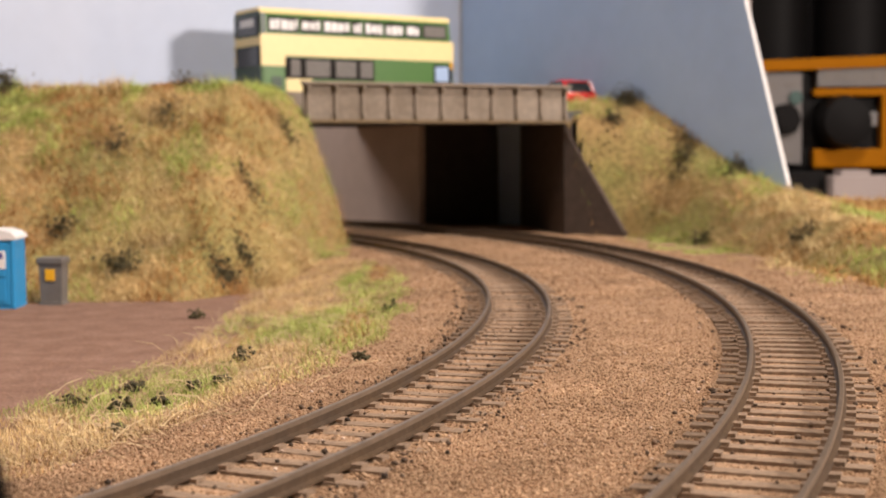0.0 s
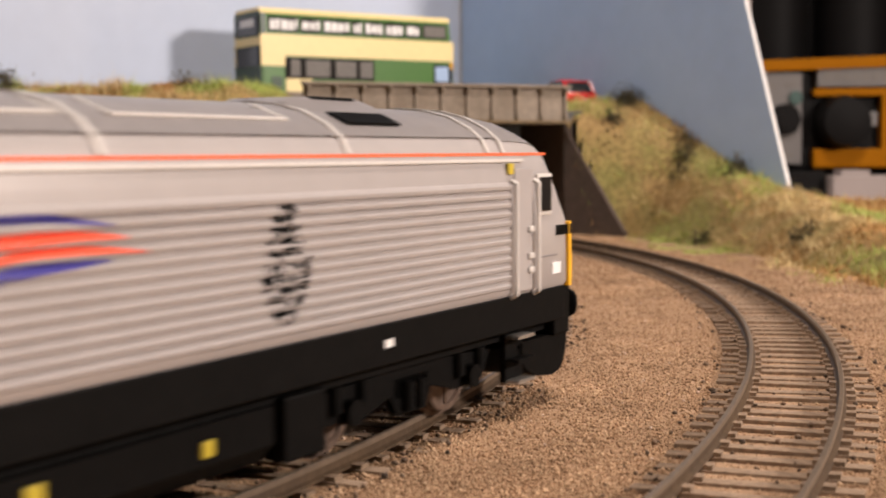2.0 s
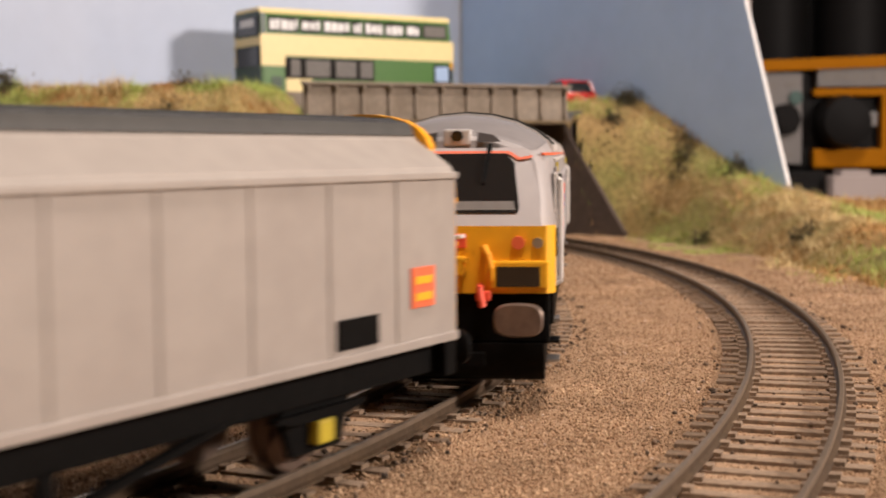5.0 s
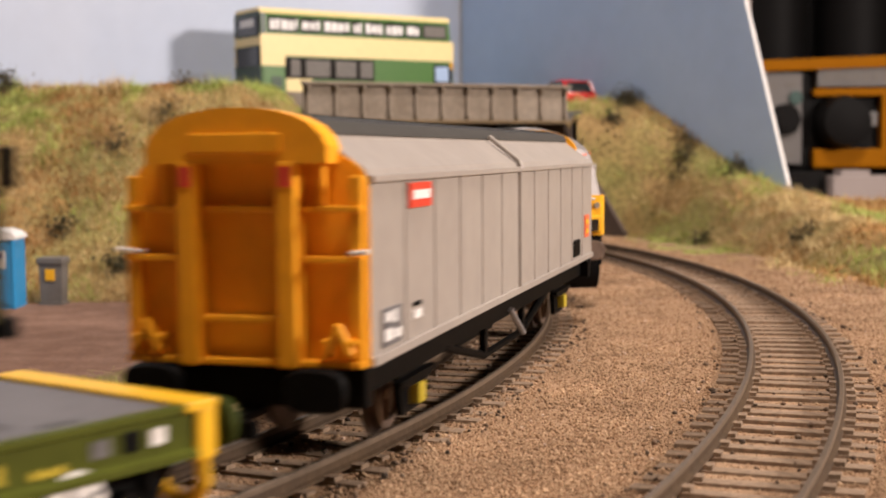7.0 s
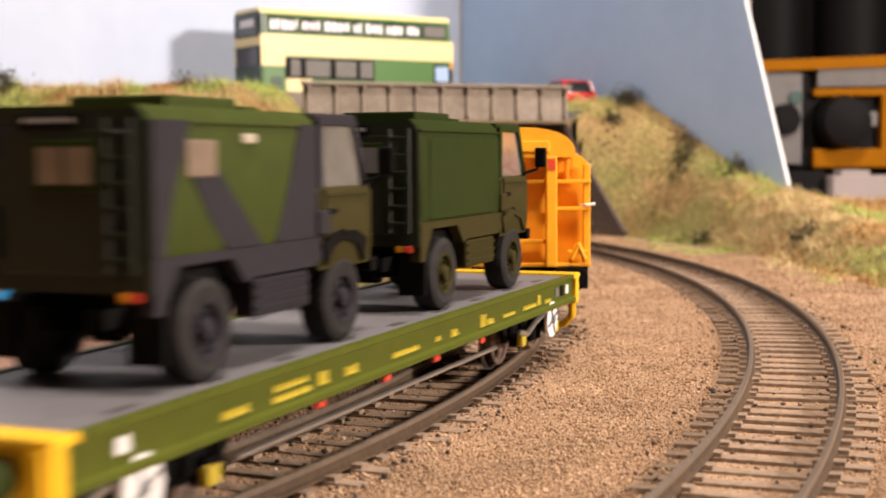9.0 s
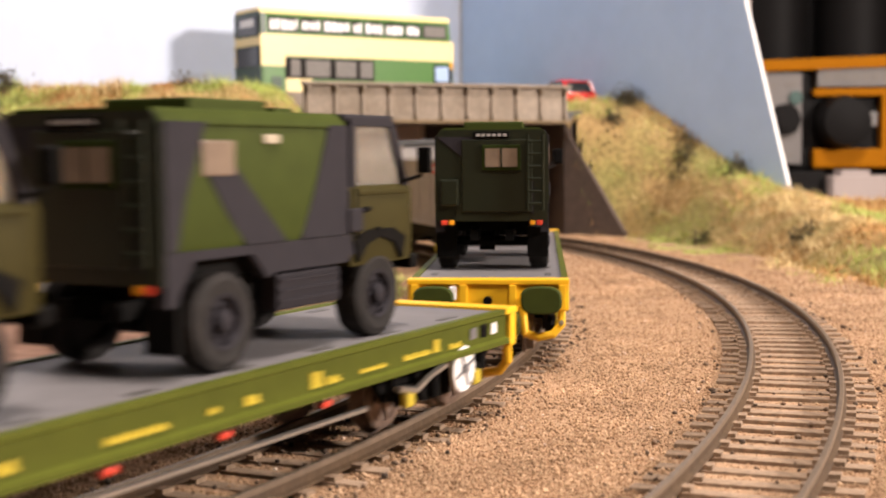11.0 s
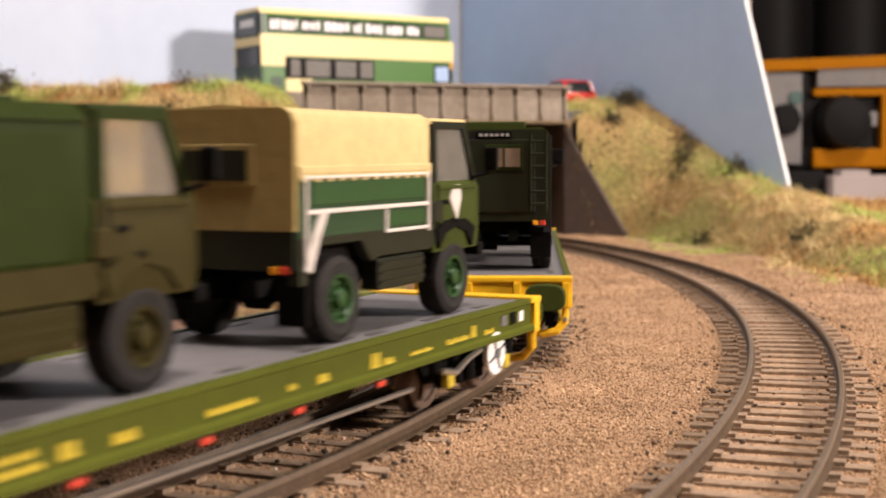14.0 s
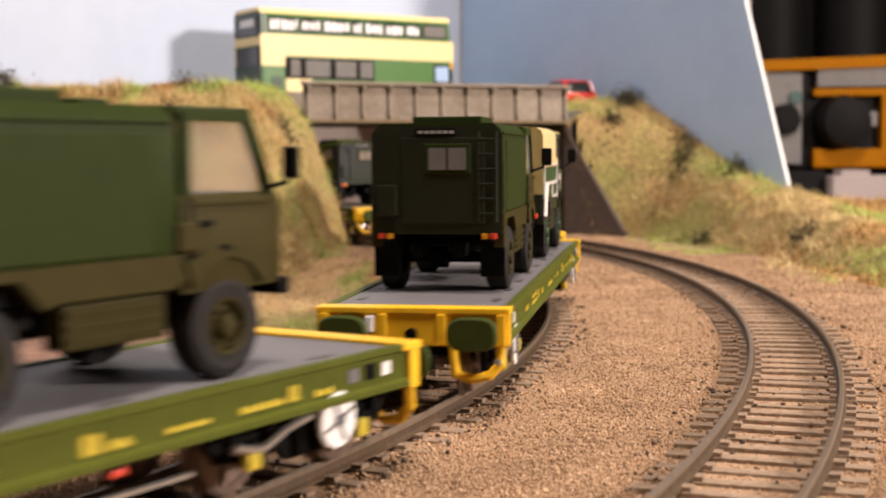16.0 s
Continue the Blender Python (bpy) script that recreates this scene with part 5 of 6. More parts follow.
            side = part("side_board", box(-28.4, 9.6, min(sg * 12.2, sg * 12.8), max(sg * 12.2, sg * 12.8), 15.4, 24.4), BUSDARK, tk)
            for x0, x1, z0, z1 in ((-27, 8.6, 23.6, 24.0), (-27, 8.6, 18.7, 19.3), (8.2, 8.8, 14.6, 24.2), (-27, -26.5, 12.0, 24.2), (-5.3, -4.8, 15.0, 19.2), (-5, 8.6, 15.0, 15.5)):
                part("white_frame", box(x0, x1, min(sg * 12.7, sg * 13.2), max(sg * 12.7, sg * 13.2), z0, z1, 0.12), OFFWHITE, side)
            part("arch_trim", add_rod(bmesh.new(), [(-26.6, sg * 13.0, 11.0), (-24.6, sg * 13.0, 15.4), (-22.6, sg * 13.0, 18.8)], 0.7, 6), OFFWHITE, side)
            part("green_panel", box(-25, 7.4, min(sg * 12.7, sg * 13.0), max(sg * 12.7, sg * 13.0), 19.9, 23.2, 0.15), TRUCKGREEN, side)
            part("green_panel", box(-4.2, 7.4, min(sg * 12.7, sg * 13.0), max(sg * 12.7, sg * 13.0), 15.9, 18.3, 0.15), TRUCKGREEN, side)
            part("white_badge", prism([(16, 19.6), (17.2, 21.6), (19.6, 21.8), (20.2, 19.6), (18.6, 15.8)], "y", min(sg * 12.8, sg * 13.05), max(sg * 12.8, sg * 13.05)), OFFWHITE, cab)
        rear = part("canvas_rear", prism([(-12.7, 16.5), (12.7, 16.5), (12.8, 31.2), (12.3, 32.5), (11, 33.3), (-11, 33.3), (-12.3, 32.5), (-12.8, 31.2)], "x", -29.2, -28.3), CANVASDARK, tk, "khaki canvas rear flap")
        part("flap_window", box(-29.6, -29.1, -6.5, 6.5, 22.5, 28.5, 0.3), CANVASDARK, rear)
        part("window_pane", box(-29.75, -29.5, -5.4, 5.4, 23.4, 27.6), ARMYDARK_SHADE, rear)
        part("tail_board", box(-29.0, -28.2, -12.4, 12.4, 11.0, 16.6, 0.2), ARMYDARK_SHADE, tk)
    return tk


plain = build_truck("plain", "plain dark green army ambulance truck lashed on a flat wagon")
camo = build_truck("camo", "green and dark grey camouflaged army ambulance truck on a flat wagon")
canvas = build_truck("canvas", "dark green army truck with a sand-coloured canvas tilt")
for tk in (plain, camo, canvas):
    stretch(tk, 1.05)
for tk, b, x in ((plain, 474.5, 39.6), (camo, 474.5, -38.5), (copy_thing(camo, Matrix()), 701.7, 34.2), (copy_thing(camo, Matrix()), 701.7, -44.5), (canvas, 917, 45.6), (copy_thing(plain, Matrix()), 917, -35.7), (copy_thing(plain, Matrix()), 1135.0, 37.5)):
    LOADS.append((tk, b, 146, x))


# ---------------------------------------------------------------- bus on the bridge
def build_bus():
    bus = thing("double_decker_bus", "green and cream model double-decker bus standing on the road bridge", "bus", at(-99.0, 738.0, 65.6, 0, 0, 33.6))
    L, W = 128.0, 33.0

    sec = [(0.6, 5), (0, 7), (0, 52), (0.8, 55.2), (2.6, 57.0), (W - 2.6, 57.0), (W - 0.8, 55.2), (W, 52), (W, 7), (W - 0.6, 5)]
    body = part("body", loft([[(x + fx(z) if callable(fx) else x, y, z) for y, z in sec] for x, fx in ((1.5, None), (0.0, None), (122, None), (126.5, lambda z: -max(0, z - 28) * 0.10), (127.6, lambda z: -max(0, z - 28) * 0.14))]), BUSGREEN, bus, smooth=False)
    part("roof", loft([[(x, y, z) for y, z in ((0.5, 54.6), (1.2, 56.4), (3.0, 57.7), (W - 3.0, 57.7), (W - 1.2, 56.4), (W - 0.5, 54.6))] for x in (-0.3, 125.0)]), CREAM, bus, "cream roof")
    for side, y0, y1 in ((0, -0.25, 0.1), (1, W - 0.1, W + 0.25)):
        part("cream_band", box(-0.2, 127.0, y0, y1, 31.5, 43.2), CREAM, bus, "cream band between the decks")
        part("cream_panel", box(-0.2, 15, y0, y1, 25.8, 31.6), CREAM, bus)
        part("cream_skirt", box(15, 31, y0, y1, 6, 19), CREAM, bus)
        part("dark_corner", box(-0.2, 3.2, y0, y1, 43.2, 54.6), BUSDARK, bus)
        x = 4.2
        for w in (20, 14, 19, 8, 14, 14, 12, 18):
            win = part("upper_window", box(x, x + w - 1.0, y0 - 0.1, y1 + 0.1, 44.6, 53.0, 0.4), DARKGLASS, bus)
            if x < 95:
                k = x + 1.2
                rnd = random.Random(int(x))
                while k < x + w - 3:
                    b = rnd.uniform(2.4, 5.0)
                    part("advert_bar", box(k, min(k + b, x + w - 1.8), y0 - 0.22, y1 + 0.22, 45.6 + rnd.uniform(0, 1), 51.4 + rnd.uniform(-1, 0.4)), WHITE, win)
                    k += b + rnd.uniform(0.4, 0.9)
            else:
                part("pane", box(x + 1, x + w - 2, y0 - 0.22, y1 + 0.22, 45.6, 52.0), CABINETGREY, win)
            x += w
        low = part("lower_glazing", box(14.5, 72, y0 - 0.1, y1 + 0.1, 19.0, 30.8, 0.4), DARKGLASS, bus)
        for a, b in ((18, 24), (27.5, 43), (46.5, 60), (62.5, 71)):
            part("pane", box(a, b, y0 - 0.2, y1 + 0.2, 20.2, 29.6, 0.3), CABINETGREY, low)
        fw = part("front_window", box(113, 126.0, y0 - 0.1, y1 + 0.1, 18.5, 29.6, 0.4), DARKGLASS, bus)
        part("pane", box(114, 123.5, y0 - 0.2, y1 + 0.2, 19.5, 28.4, 0.3), SKYBLUE, fw)
        part("yellow_lamp", box(124.8, 126.6, y0 - 0.3, y1 + 0.3, 27, 31, 0.3), YELLOW, bus)
        part("engine_grille", box(6, 13, y0 - 0.1, y1 + 0.1, 10, 20, 0.3), BUSDARK, bus)
    up = part("rear_upper_window", box(-0.5, 0.1, 3, W - 3, 42.5, 53.2, 0.3), DARKGLASS, bus)
    part("rear_blind", box(-0.7, -0.4, 8, W - 8, 47.6, 51.6, 0.2), WHITE, up)
    part("rear_band", box(-0.4, 0.1, 0.6, W - 0.6, 37.0, 41.8), CREAM, bus)
    part("rear_lower_window", box(-0.5, 0.1, 2.5, W - 2.5, 25.5, 36.4, 0.3), DARKGLASS, bus)
    part("rear_panel", box(-0.4, 0.1, 0.5, W - 0.5, 6, 25.2), BUSDARK, bus)
    part("rear_top_panel", box(-0.4, 0.1, 0.6, W - 0.6, 53.4, 55.6), BUSDARK, bus)
    for x in (28, 96):
        for y in (1.6, W - 1.6):
            part("wheel", add_lathe(bmesh.new(), [(-1.6, 2.0), (-1.6, 5.6), (-1.2, 6.3), (1.2, 6.3), (1.6, 5.6), (1.6, 2.0)], (x, y, 6.3), 22), RUBBER, bus)
    return bus


build_bus()


# ---------------------------------------------------------------- red car
def build_car():
    car = thing("red_car", "small red model hatchback parked on the road", "car", at(71.4, 800.0, 65.6, 0, 0, 112))
    sec = []
    for x, w, z0, z1 in ((-24, 9.0, 5, 10.5), (-22.5, 10.6, 3.4, 12.2), (-10, 11.0, 3.0, 12.6), (10, 11.0, 3.0, 11.8), (20, 10.4, 3.2, 10.6), (24, 8.6, 4.5, 8.6)):
        sec.append([(x, -w, z0), (x, w, z0), (x, w, z1 - 1.5), (x, w - 1.4, z1), (x, -w + 1.4, z1), (x, -w, z1 - 1.5)])
    part("body", loft(sec), CARRED, car, smooth=True)
    cabin = []
    for x, w, z1 in ((-23, 8.4, 12.4), (-19, 8.2, 17.6), (-10, 8.0, 19.0), (0, 8.0, 18.8), (9, 8.6, 12.0)):
        cabin.append([(x, -9.6, 11.4), (x, 9.6, 11.4), (x, w, z1), (x, -w, z1)])
    gl = part("cabin", loft(cabin), DARKGLASS, car, smooth=True)
    part("roof", loft([[(x, -7.9, z), (x, 7.9, z), (x, 6.8, z + 0.8), (x, -6.8, z + 0.8)] for x, z in ((-19.5, 17.8), (-10, 18.8), (0, 18.6))]), CARRED, gl, smooth=True)
    for sg in (-1, 1):
        part("pillar", add_rod(bmesh.new(), [(-22.8, sg * 9.0, 12), (-19, sg * 8.2, 17.9)], 0.9, 6), CARRED, gl)
        part("tail_lamp", box(-24.2, -22.5, sg * 8.8 - 1.2, sg * 8.8 + 1.2, 8.2, 11.6, 0.3), FLAGRED, car)
        for x in (-15, 15):
            part("wheel", add_lathe(bmesh.new(), [(-1.2, 2), (-1.2, 3.7), (1.2, 3.7), (1.2, 2)], (x, sg * 9.8, 3.8), 18), RUBBER, car)
    part("bumper", add_box(bmesh.new(), -24.8, -22.8, -9.4, 9.4, 4.0, 6.6, 0.5), CARRED, car)


build_car()


# ---------------------------------------------------------------- toilet and cabinet in the yard
def build_toilet():
    x, y = -156.4, 468.5
    t = thing("portable_toilet", "bright blue model portable toilet with white roof", "toilet", at(x, y, -10.2, 0, 0, 2))
    part("cabin", add_box(bmesh.new(), -8.2, 7.6, -7, 7, 0, 24.4, 0.6), TOILETBLUE, t)
    part("skid", box(-8.2, 7.6, -7.2, 7.2, -0.4, 0.8), TOILETBLUE, t)
    door = part("door", add_box(bmesh.new(), -6.6, 6.0, -7.5, -6.9, 1.2, 22.6, 0.3), TOILETBLUE, t)
    for z0, z1 in ((2.4, 9.8), (11.2, 13.2)):
        part("door_panel", add_box(bmesh.new(), -5.0, 4.4, -7.8, -7.4, z0, z1, 0.25), TOILETBLUE, door)
    part("notice", box(-3.6, 4.6, -7.75, -7.4, 14.0, 20.2, 0.1), WHITE, door, "white notice with a blue heading")
    part("notice_bar", box(-2.8, 3.8, -7.85, -7.7, 17.6, 19.4), FLAGBLUE, door)
    for sx in (-7.4, 6.8):
        part("corner_post", box(sx - 0.6, sx + 0.6, -7.5, -6.7, 0, 24, 0.2), TOILETBLUE, t)
    roof = [(-8.8, 24.0), (8.2, 24.0), (8.2, 25.0), (6.5, 26.6), (3.0, 27.5), (-0.3, 27.7), (-3.6, 27.5), (-7.1, 26.6), (-8.8, 25.0)]
    part("roof", prism(roof, "y", -7.7, 7.5), WHITE, t, "rounded white roof")


build_toilet()


def build_cabinet():
    x, y = -139.6, 477.0
    c = thing("lineside_cabinet", "weathered grey lineside cabinet with a yellow warning label", "cabinet", at(x, y, -10.2, 0, 0, -4))
    part("case", loft([[(sx * 4.2 * k, sy * 3.4 * k, z) for sx, sy in ((-1, -1), (1, -1), (1, 1), (-1, 1))] for z, k in ((0, 0.88), (1, 0.9), (14.6, 1.0))]), CABINETGREY, c)
    part("lid", add_box(bmesh.new(), -4.8, 4.8, -4.0, 4.0, 14.4, 16.8, 0.5), CABINETGREY, c)
    part("label", box(-1.8, 1.6, -3.75, -3.3, 8.6, 12.6, 0.1), YELLOW, c, "yellow warning label")
    part("base", box(-4.4, 4.4, -3.6, 3.6, -0.5, 0.8, 0.2), CABINETGREY, c)


build_cabinet()


# ---------------------------------------------------------------- workbench seen beyond the blue board
GLOSSBLACK = material("black_plastic", (0.0045, 0.004, 0.004), 0.6, 0, 0.1, 60, spec=0.12)
TOOLYELLOW = material("tool_yellow", (0.30, 0.108, 0.001), 0.7, 0, 0.05, 60, spec=0.08)
TOOLGREY = material("panel_grey", (0.15, 0.14, 0.135), 0.6, 0, 0.06, 60)
PALEBOX = material("pale_carton", (0.36, 0.31, 0.295), 0.7, 0, 0.04, 40)
bench = thing("workbench", "pale-topped workbench with an orange-brown wooden front", "bench", at(0.4, 1110, 4.2))
part("bench_top", box(215, 620, -40, 330, -19, -14, 0.8), PALEBOX, bench)
part("bench_front", box(215, 620, -30, -10, -200, -19.4), WOOD, bench)
part("bench_leg", box(590, 620, -10, 300, -900, -19.4), WOOD, bench)
part("bench_leg", box(225, 255, -8, 300, -900, -19.4), WOOD, bench)
radio = thing("tool_charger", "black and yellow power tool unit with grey control panel", "power tool", at(0.4, 1110, 4.2))
part("case", add_box(bmesh.new(), 258, 560, 6, 190, 22, 112, 4), GLOSSBLACK, radio)
part("yellow_strip", prism([(258, 103.5), (560, 113), (560, 122), (258, 112.5)], "y", -6, 30), TOOLYELLOW, radio, "yellow top bar")
pan = part("control_panel", add_box(bmesh.new(), 266, 297, -2, 10, 27, 103, 1.5), TOOLGREY, radio, "grey control panel with dials")
part("dial", cyl((282, -3, 64), "y", 13, 3, 28), GLOSSBLACK, pan)
part("dial_cap", cyl((282, -7, 64), "y", 7.5, 2, 24), GLOSSBLACK, pan)
part("button", cyl((291, -3, 82), "y", 5.5, 2, 22), material("button_green", (0.015, 0.06, 0.05), 0.4), pan)
for x0, x1, z in ((268, 276, 91), (282, 292, 92.5), (270, 290, 34)):
    part("mark_bar", box(x0, x1, -2.6, -1.9, z, z + 2), CABINETGREY, pan)
lab = part("label_strip", box(309, 480, -3, 8, 91, 107, 0.6), TOOLGREY, radio, "grey strip with an unreadable line")
for i in range(9):
    part("label_bar", box(314 + i * 8, 319.5 + i * 8, -3.6, -2.9, 96, 102), CABINETGREY, lab)
fr = part("yellow_frame", box(306, 560, -4, 8, 24, 40, 2.5), TOOLYELLOW, radio, "yellow lower frame")
part("frame_top", box(306, 560, -4, 8, 83, 89.5, 1.5), TOOLYELLOW, fr)
part("frame_side", box(362, 371, -4.5, 8, 30, 88, 2), TOOLYELLOW, fr)
part("motor_housing", add_lathe(bmesh.new(), [(-26, 10), (-24, 19), (-8, 22), (6, 22)], (329, 2, 62), 30), GLOSSBLACK, radio, smooth=True)
part("switch", box(349, 358, -6, 4, 58, 70, 1), TOOLGREY, radio)
ct = thing("pale_carton", "plain pale pink-grey carton on the workbench", "carton", at(0.4, 1110, -9.8))
part("carton_body", add_box(bmesh.new(), 315, 470, -30, 0.5, 0, 32, 1.0), PALEBOX, ct)
part("carton_flap", add_box(bmesh.new(), 322, 345, -29, -6, 31.5, 36.5, 0.8), PALEBOX, ct)
bx = thing("black_box", "small matt black box on the workbench", "box", at(0.4, 1110, -9.8))
part("box_body", add_box(bmesh.new(), 262, 313, -14, 60, 0, 35.8, 1.5), GLOSSBLACK, bx)
for x, r, h in ((300, 30, 110), (372, 34, 120), (440, 30, 100)):
    bt = thing("black_canister", "large dark canister standing on the tool unit", "canister", at(x, 1222, 116.7), group="dark canisters")
    part("canister_body", cyl((0, 0, h / 2), "z", r, h / 2, 36), GLOSSBLACK, bt, smooth=True)
    part("canister_label", prism([(-r * 0.5, 66), (r * 0.2, 66), (r * 0.2, 90), (-r * 0.5, 90)], "y", -r - 0.4, -r * 0.7), TOOLGREY if x == 300 else BLACK, bt)
    part("canister_lid", cyl((0, 0, h + 4), "z", r * 0.8, 4, 30), GLOSSBLACK, bt)
pst = thing("wooden_post", "pale wooden shelf post behind the board", "post", at(0.4, 1110, 4.2))
part("post", box(258, 268, 60, 75, -14, 300), PALEBOX, pst)
dk = thing("shelf_back", "dark panel at the back of the workbench", "panel", at(0.4, 1110, -9.8))
part("panel", box(215, 620, 300, 312, 0, 420), GLOSSBLACK, dk)


# ---------------------------------------------------------------- room around the layout
def room_side(name, b, label):
    ob = part(name, b, ROOMPAINT)
    tagged(ob, label, "wall", "", "structure")


room_side("wall_north", box(-2200, 2600, 2300, 2350, -950, 1500), "plain pale room wall")
room_side("wall_south", box(-2200, 2600, -2150, -2100, -950, 1500), "plain pale room wall")
room_side("wall_west", box(-2250, -2200, -2100, 2300, -950, 1500), "plain pale room wall")
room_side("wall_east", box(2600, 2650, -2100, 2300, -950, 1500), "plain pale room wall")
part("ceiling", box(-2200, 2600, -2100, 2300, 1500, 1540), ROOMPAINT)
tagged(bpy.data.objects["ceiling"], "plain white-painted room ceiling", "ceiling", "", "structure")
part("floor", box(-2200, 2600, -2100, 2300, -980, -950), WOOD)
tagged(bpy.data.objects["floor"], "plain wooden room floor", "floor", "", "structure")
for x, y in ((-860, -660), (480, -660), (-860, 1260), (480, 1260)):
    part("baseboard_leg", box(x - 20, x + 20, y - 20, y + 20, -950, -30), WOOD, bpy.data.objects["baseboard"])


# ---------------------------------------------------------------- loose stuff: ballast, grass, twigs
def joined(name, verts, faces, mat, label, category):
    """verts (n, k, 3) in millimetres and one list of faces for each of the n pieces."""
    n, k = verts.shape[:2]
    m = len(faces[0])
    f = np.array(faces)
    allf = (f[None] + (np.arange(n) * k)[:, None, None]).reshape(-1, m)
    me = bpy.data.meshes.new(name)
    me.vertices.add(n * k)
    me.vertices.foreach_set("co", (verts.reshape(-1) * MM).astype(np.float32))
    me.loops.add(allf.size)
    me.loops.foreach_set("vertex_index", allf.reshape(-1).astype(np.int32))
    me.polygons.add(len(allf))
    me.polygons.foreach_set("loop_start", (np.arange(len(allf)) * m).astype(np.int32))
    me.update(calc_edges=True)
    me.validate()
    me.materials.append(mat)
    return tagged(new(name, me), label, category, "", "stuff")


rng = np.random.default_rng(3)
OCTA = np.array([(1, 0, 0), (-1, 0, 0), (0, 1, 0), (0, -1, 0), (0, 0, 1), (0, 0, -1)], float)
OCTA_F = [(0, 2, 4), (2, 1, 4), (1, 3, 4), (3, 0, 4), (2, 0, 5), (1, 2, 5), (3, 1, 5), (0, 3, 5)]


def turn_pieces(n):
    q = rng.normal(size=(n, 4))
    q /= np.linalg.norm(q, axis=1)[:, None]
    w, x, y, z = q.T
    return np.stack([1 - 2 * (y * y + z * z), 2 * (x * y - z * w), 2 * (x * z + y * w), 2 * (x * y + z * w), 1 - 2 * (x * x + z * z), 2 * (y * z - x * w), 2 * (x * z - y * w), 2 * (y * z + x * w), 1 - 2 * (x * x + y * y)], 1).reshape(n, 3, 3)


def lumps(points, size):
    n = len(points)
    base = OCTA[None] * rng.uniform(0.55, 1.25, (n, 6, 1)) * size[:, None, None]
    v = np.einsum("nij,nkj->nki", turn_pieces(n), base)
    v[:, :, 2] *= 0.8
    return v + points[:, None, :]


def scatter_ballast():
    pts, size = [], []
    for _ in range(330000):
        y = 150 + 600 * rng.random() ** 1.55
        x = rng.uniform(-0.34, 0.34) * y
        d = off_line(x, y)
        s = near_side(x, y)
        if s < -46 + 8 * noise.noise((x * 0.05, y * 0.05, 0)) or far_side(x, y) > 50:
            continue
        r = abs(rng.normal(0.09, 0.09)) + 0.075 + (0.22 if rng.random() < 0.015 else 0.0)
        if y > 420:
            r *= 1.5
        lift = 0.15
        if d < 8.2:
            if rng.random() < 0.3:
                continue
            r *= 0.85
            lift = -0.05
        elif d < 10.2:
            continue
        elif d < 15.8 and rng.random() < (0.1 if s < 32 else 0.5):
            continue
        pts.append((x, y, ground_z(x, y) + r * 0.3 + lift))
        size.append(r)
    return np.array(pts), np.array(size)


bp, bs = scatter_ballast()
joined("ballast", lumps(bp, bs), OCTA_F, BALLAST, "fine brown granular ballast between and beside the tracks", "ballast")

GRASS_A = island_material("static_grass_straw", (0.36, 0.22, 0.09), (0.82, 0.66, 0.36), 0.9, (0.62, 0.46, 0.22))
GRASS_B = island_material("static_grass_green", (0.19, 0.25, 0.05), (0.60, 0.66, 0.21), 0.9, (0.40, 0.47, 0.12))
GRASS_C = island_material("static_grass_russet", (0.22, 0.105, 0.03), (0.68, 0.42, 0.19), 0.95, (0.46, 0.25, 0.09))
SCRUB = island_material("dark_scrub", (0.035, 0.033, 0.018), (0.12, 0.10, 0.05), 0.95)


def blades(points, normals, length, width, lean):
    """Two-triangle blades bent over a little."""
    n = len(points)
    a = rng.uniform(0, 2 * math.pi, n)
    side = np.stack([np.cos(a), np.sin(a), np.zeros(n)], 1)
    up = normals + rng.normal(0, lean, (n, 3))
    up /= np.linalg.norm(up, axis=1)[:, None]
    tipd = up + rng.normal(0, lean * 0.8, (n, 3)) + np.array([0, 0, -0.25])
    mid = points + up * (length * 0.55)[:, None]
    tip = mid + tipd * (length * 0.45)[:, None]
    w = (width / 2)[:, None]
    return np.stack([points - side * w, points + side * w, mid + side * w * 0.8, mid - side * w * 0.8, tip], 1)


BLADE_F = [(0, 1, 2), (0, 2, 3), (3, 2, 4)]


def grow(height, x0, x1, y0, y1, n, keep, green_bias=0.0, russet_from=0.16):
    straw, green, russet = [], [], []
    for _ in range(n):
        x, y = rng.uniform(x0, x1), rng.uniform(y0, y1)
        if abs(x) > 0.36 * y or not keep(x, y):
            continue
        z = height(x, y)
        dx = (height(x + 2, y) - z) / 2
        dy = (height(x, y + 2) - z) / 2
        p = (x, y, z - 0.3, -dx, -dy, 1.0)
        g = 1.5 * noise.noise((x * 0.022, z * 0.022 + y * 0.012, 11.0)) + 0.7 * noise.noise((x * 0.06, z * 0.06, 3.0)) + green_bias + rng.normal(0, 0.12)
        h = 1.1 * noise.noise((x * 0.028, z * 0.03 + y * 0.012, 51.0)) + 0.6 * noise.noise((x * 0.08, z * 0.08, 61.0)) + rng.normal(0, 0.12)
        (russet if h > russet_from else green if g > 0.12 else straw).append(p)
    return np.array(straw), np.array(green), np.array(russet)


def verge_z(x, y):
    return ground_z(x, y)


def on_verge(x, y):
    s = near_side(x, y)
    edge = 7 * noise.noise((x * 0.04, y * 0.04, 21.0))
    return -92 + edge < s < -33 + edge and y < foot_left(x) + 25


def left_grass(x, y):
    return left_keep(x, y) and y > foot_left(x) - 3 + 9 * noise.noise((x * 0.05, y * 0.05, 31.0))


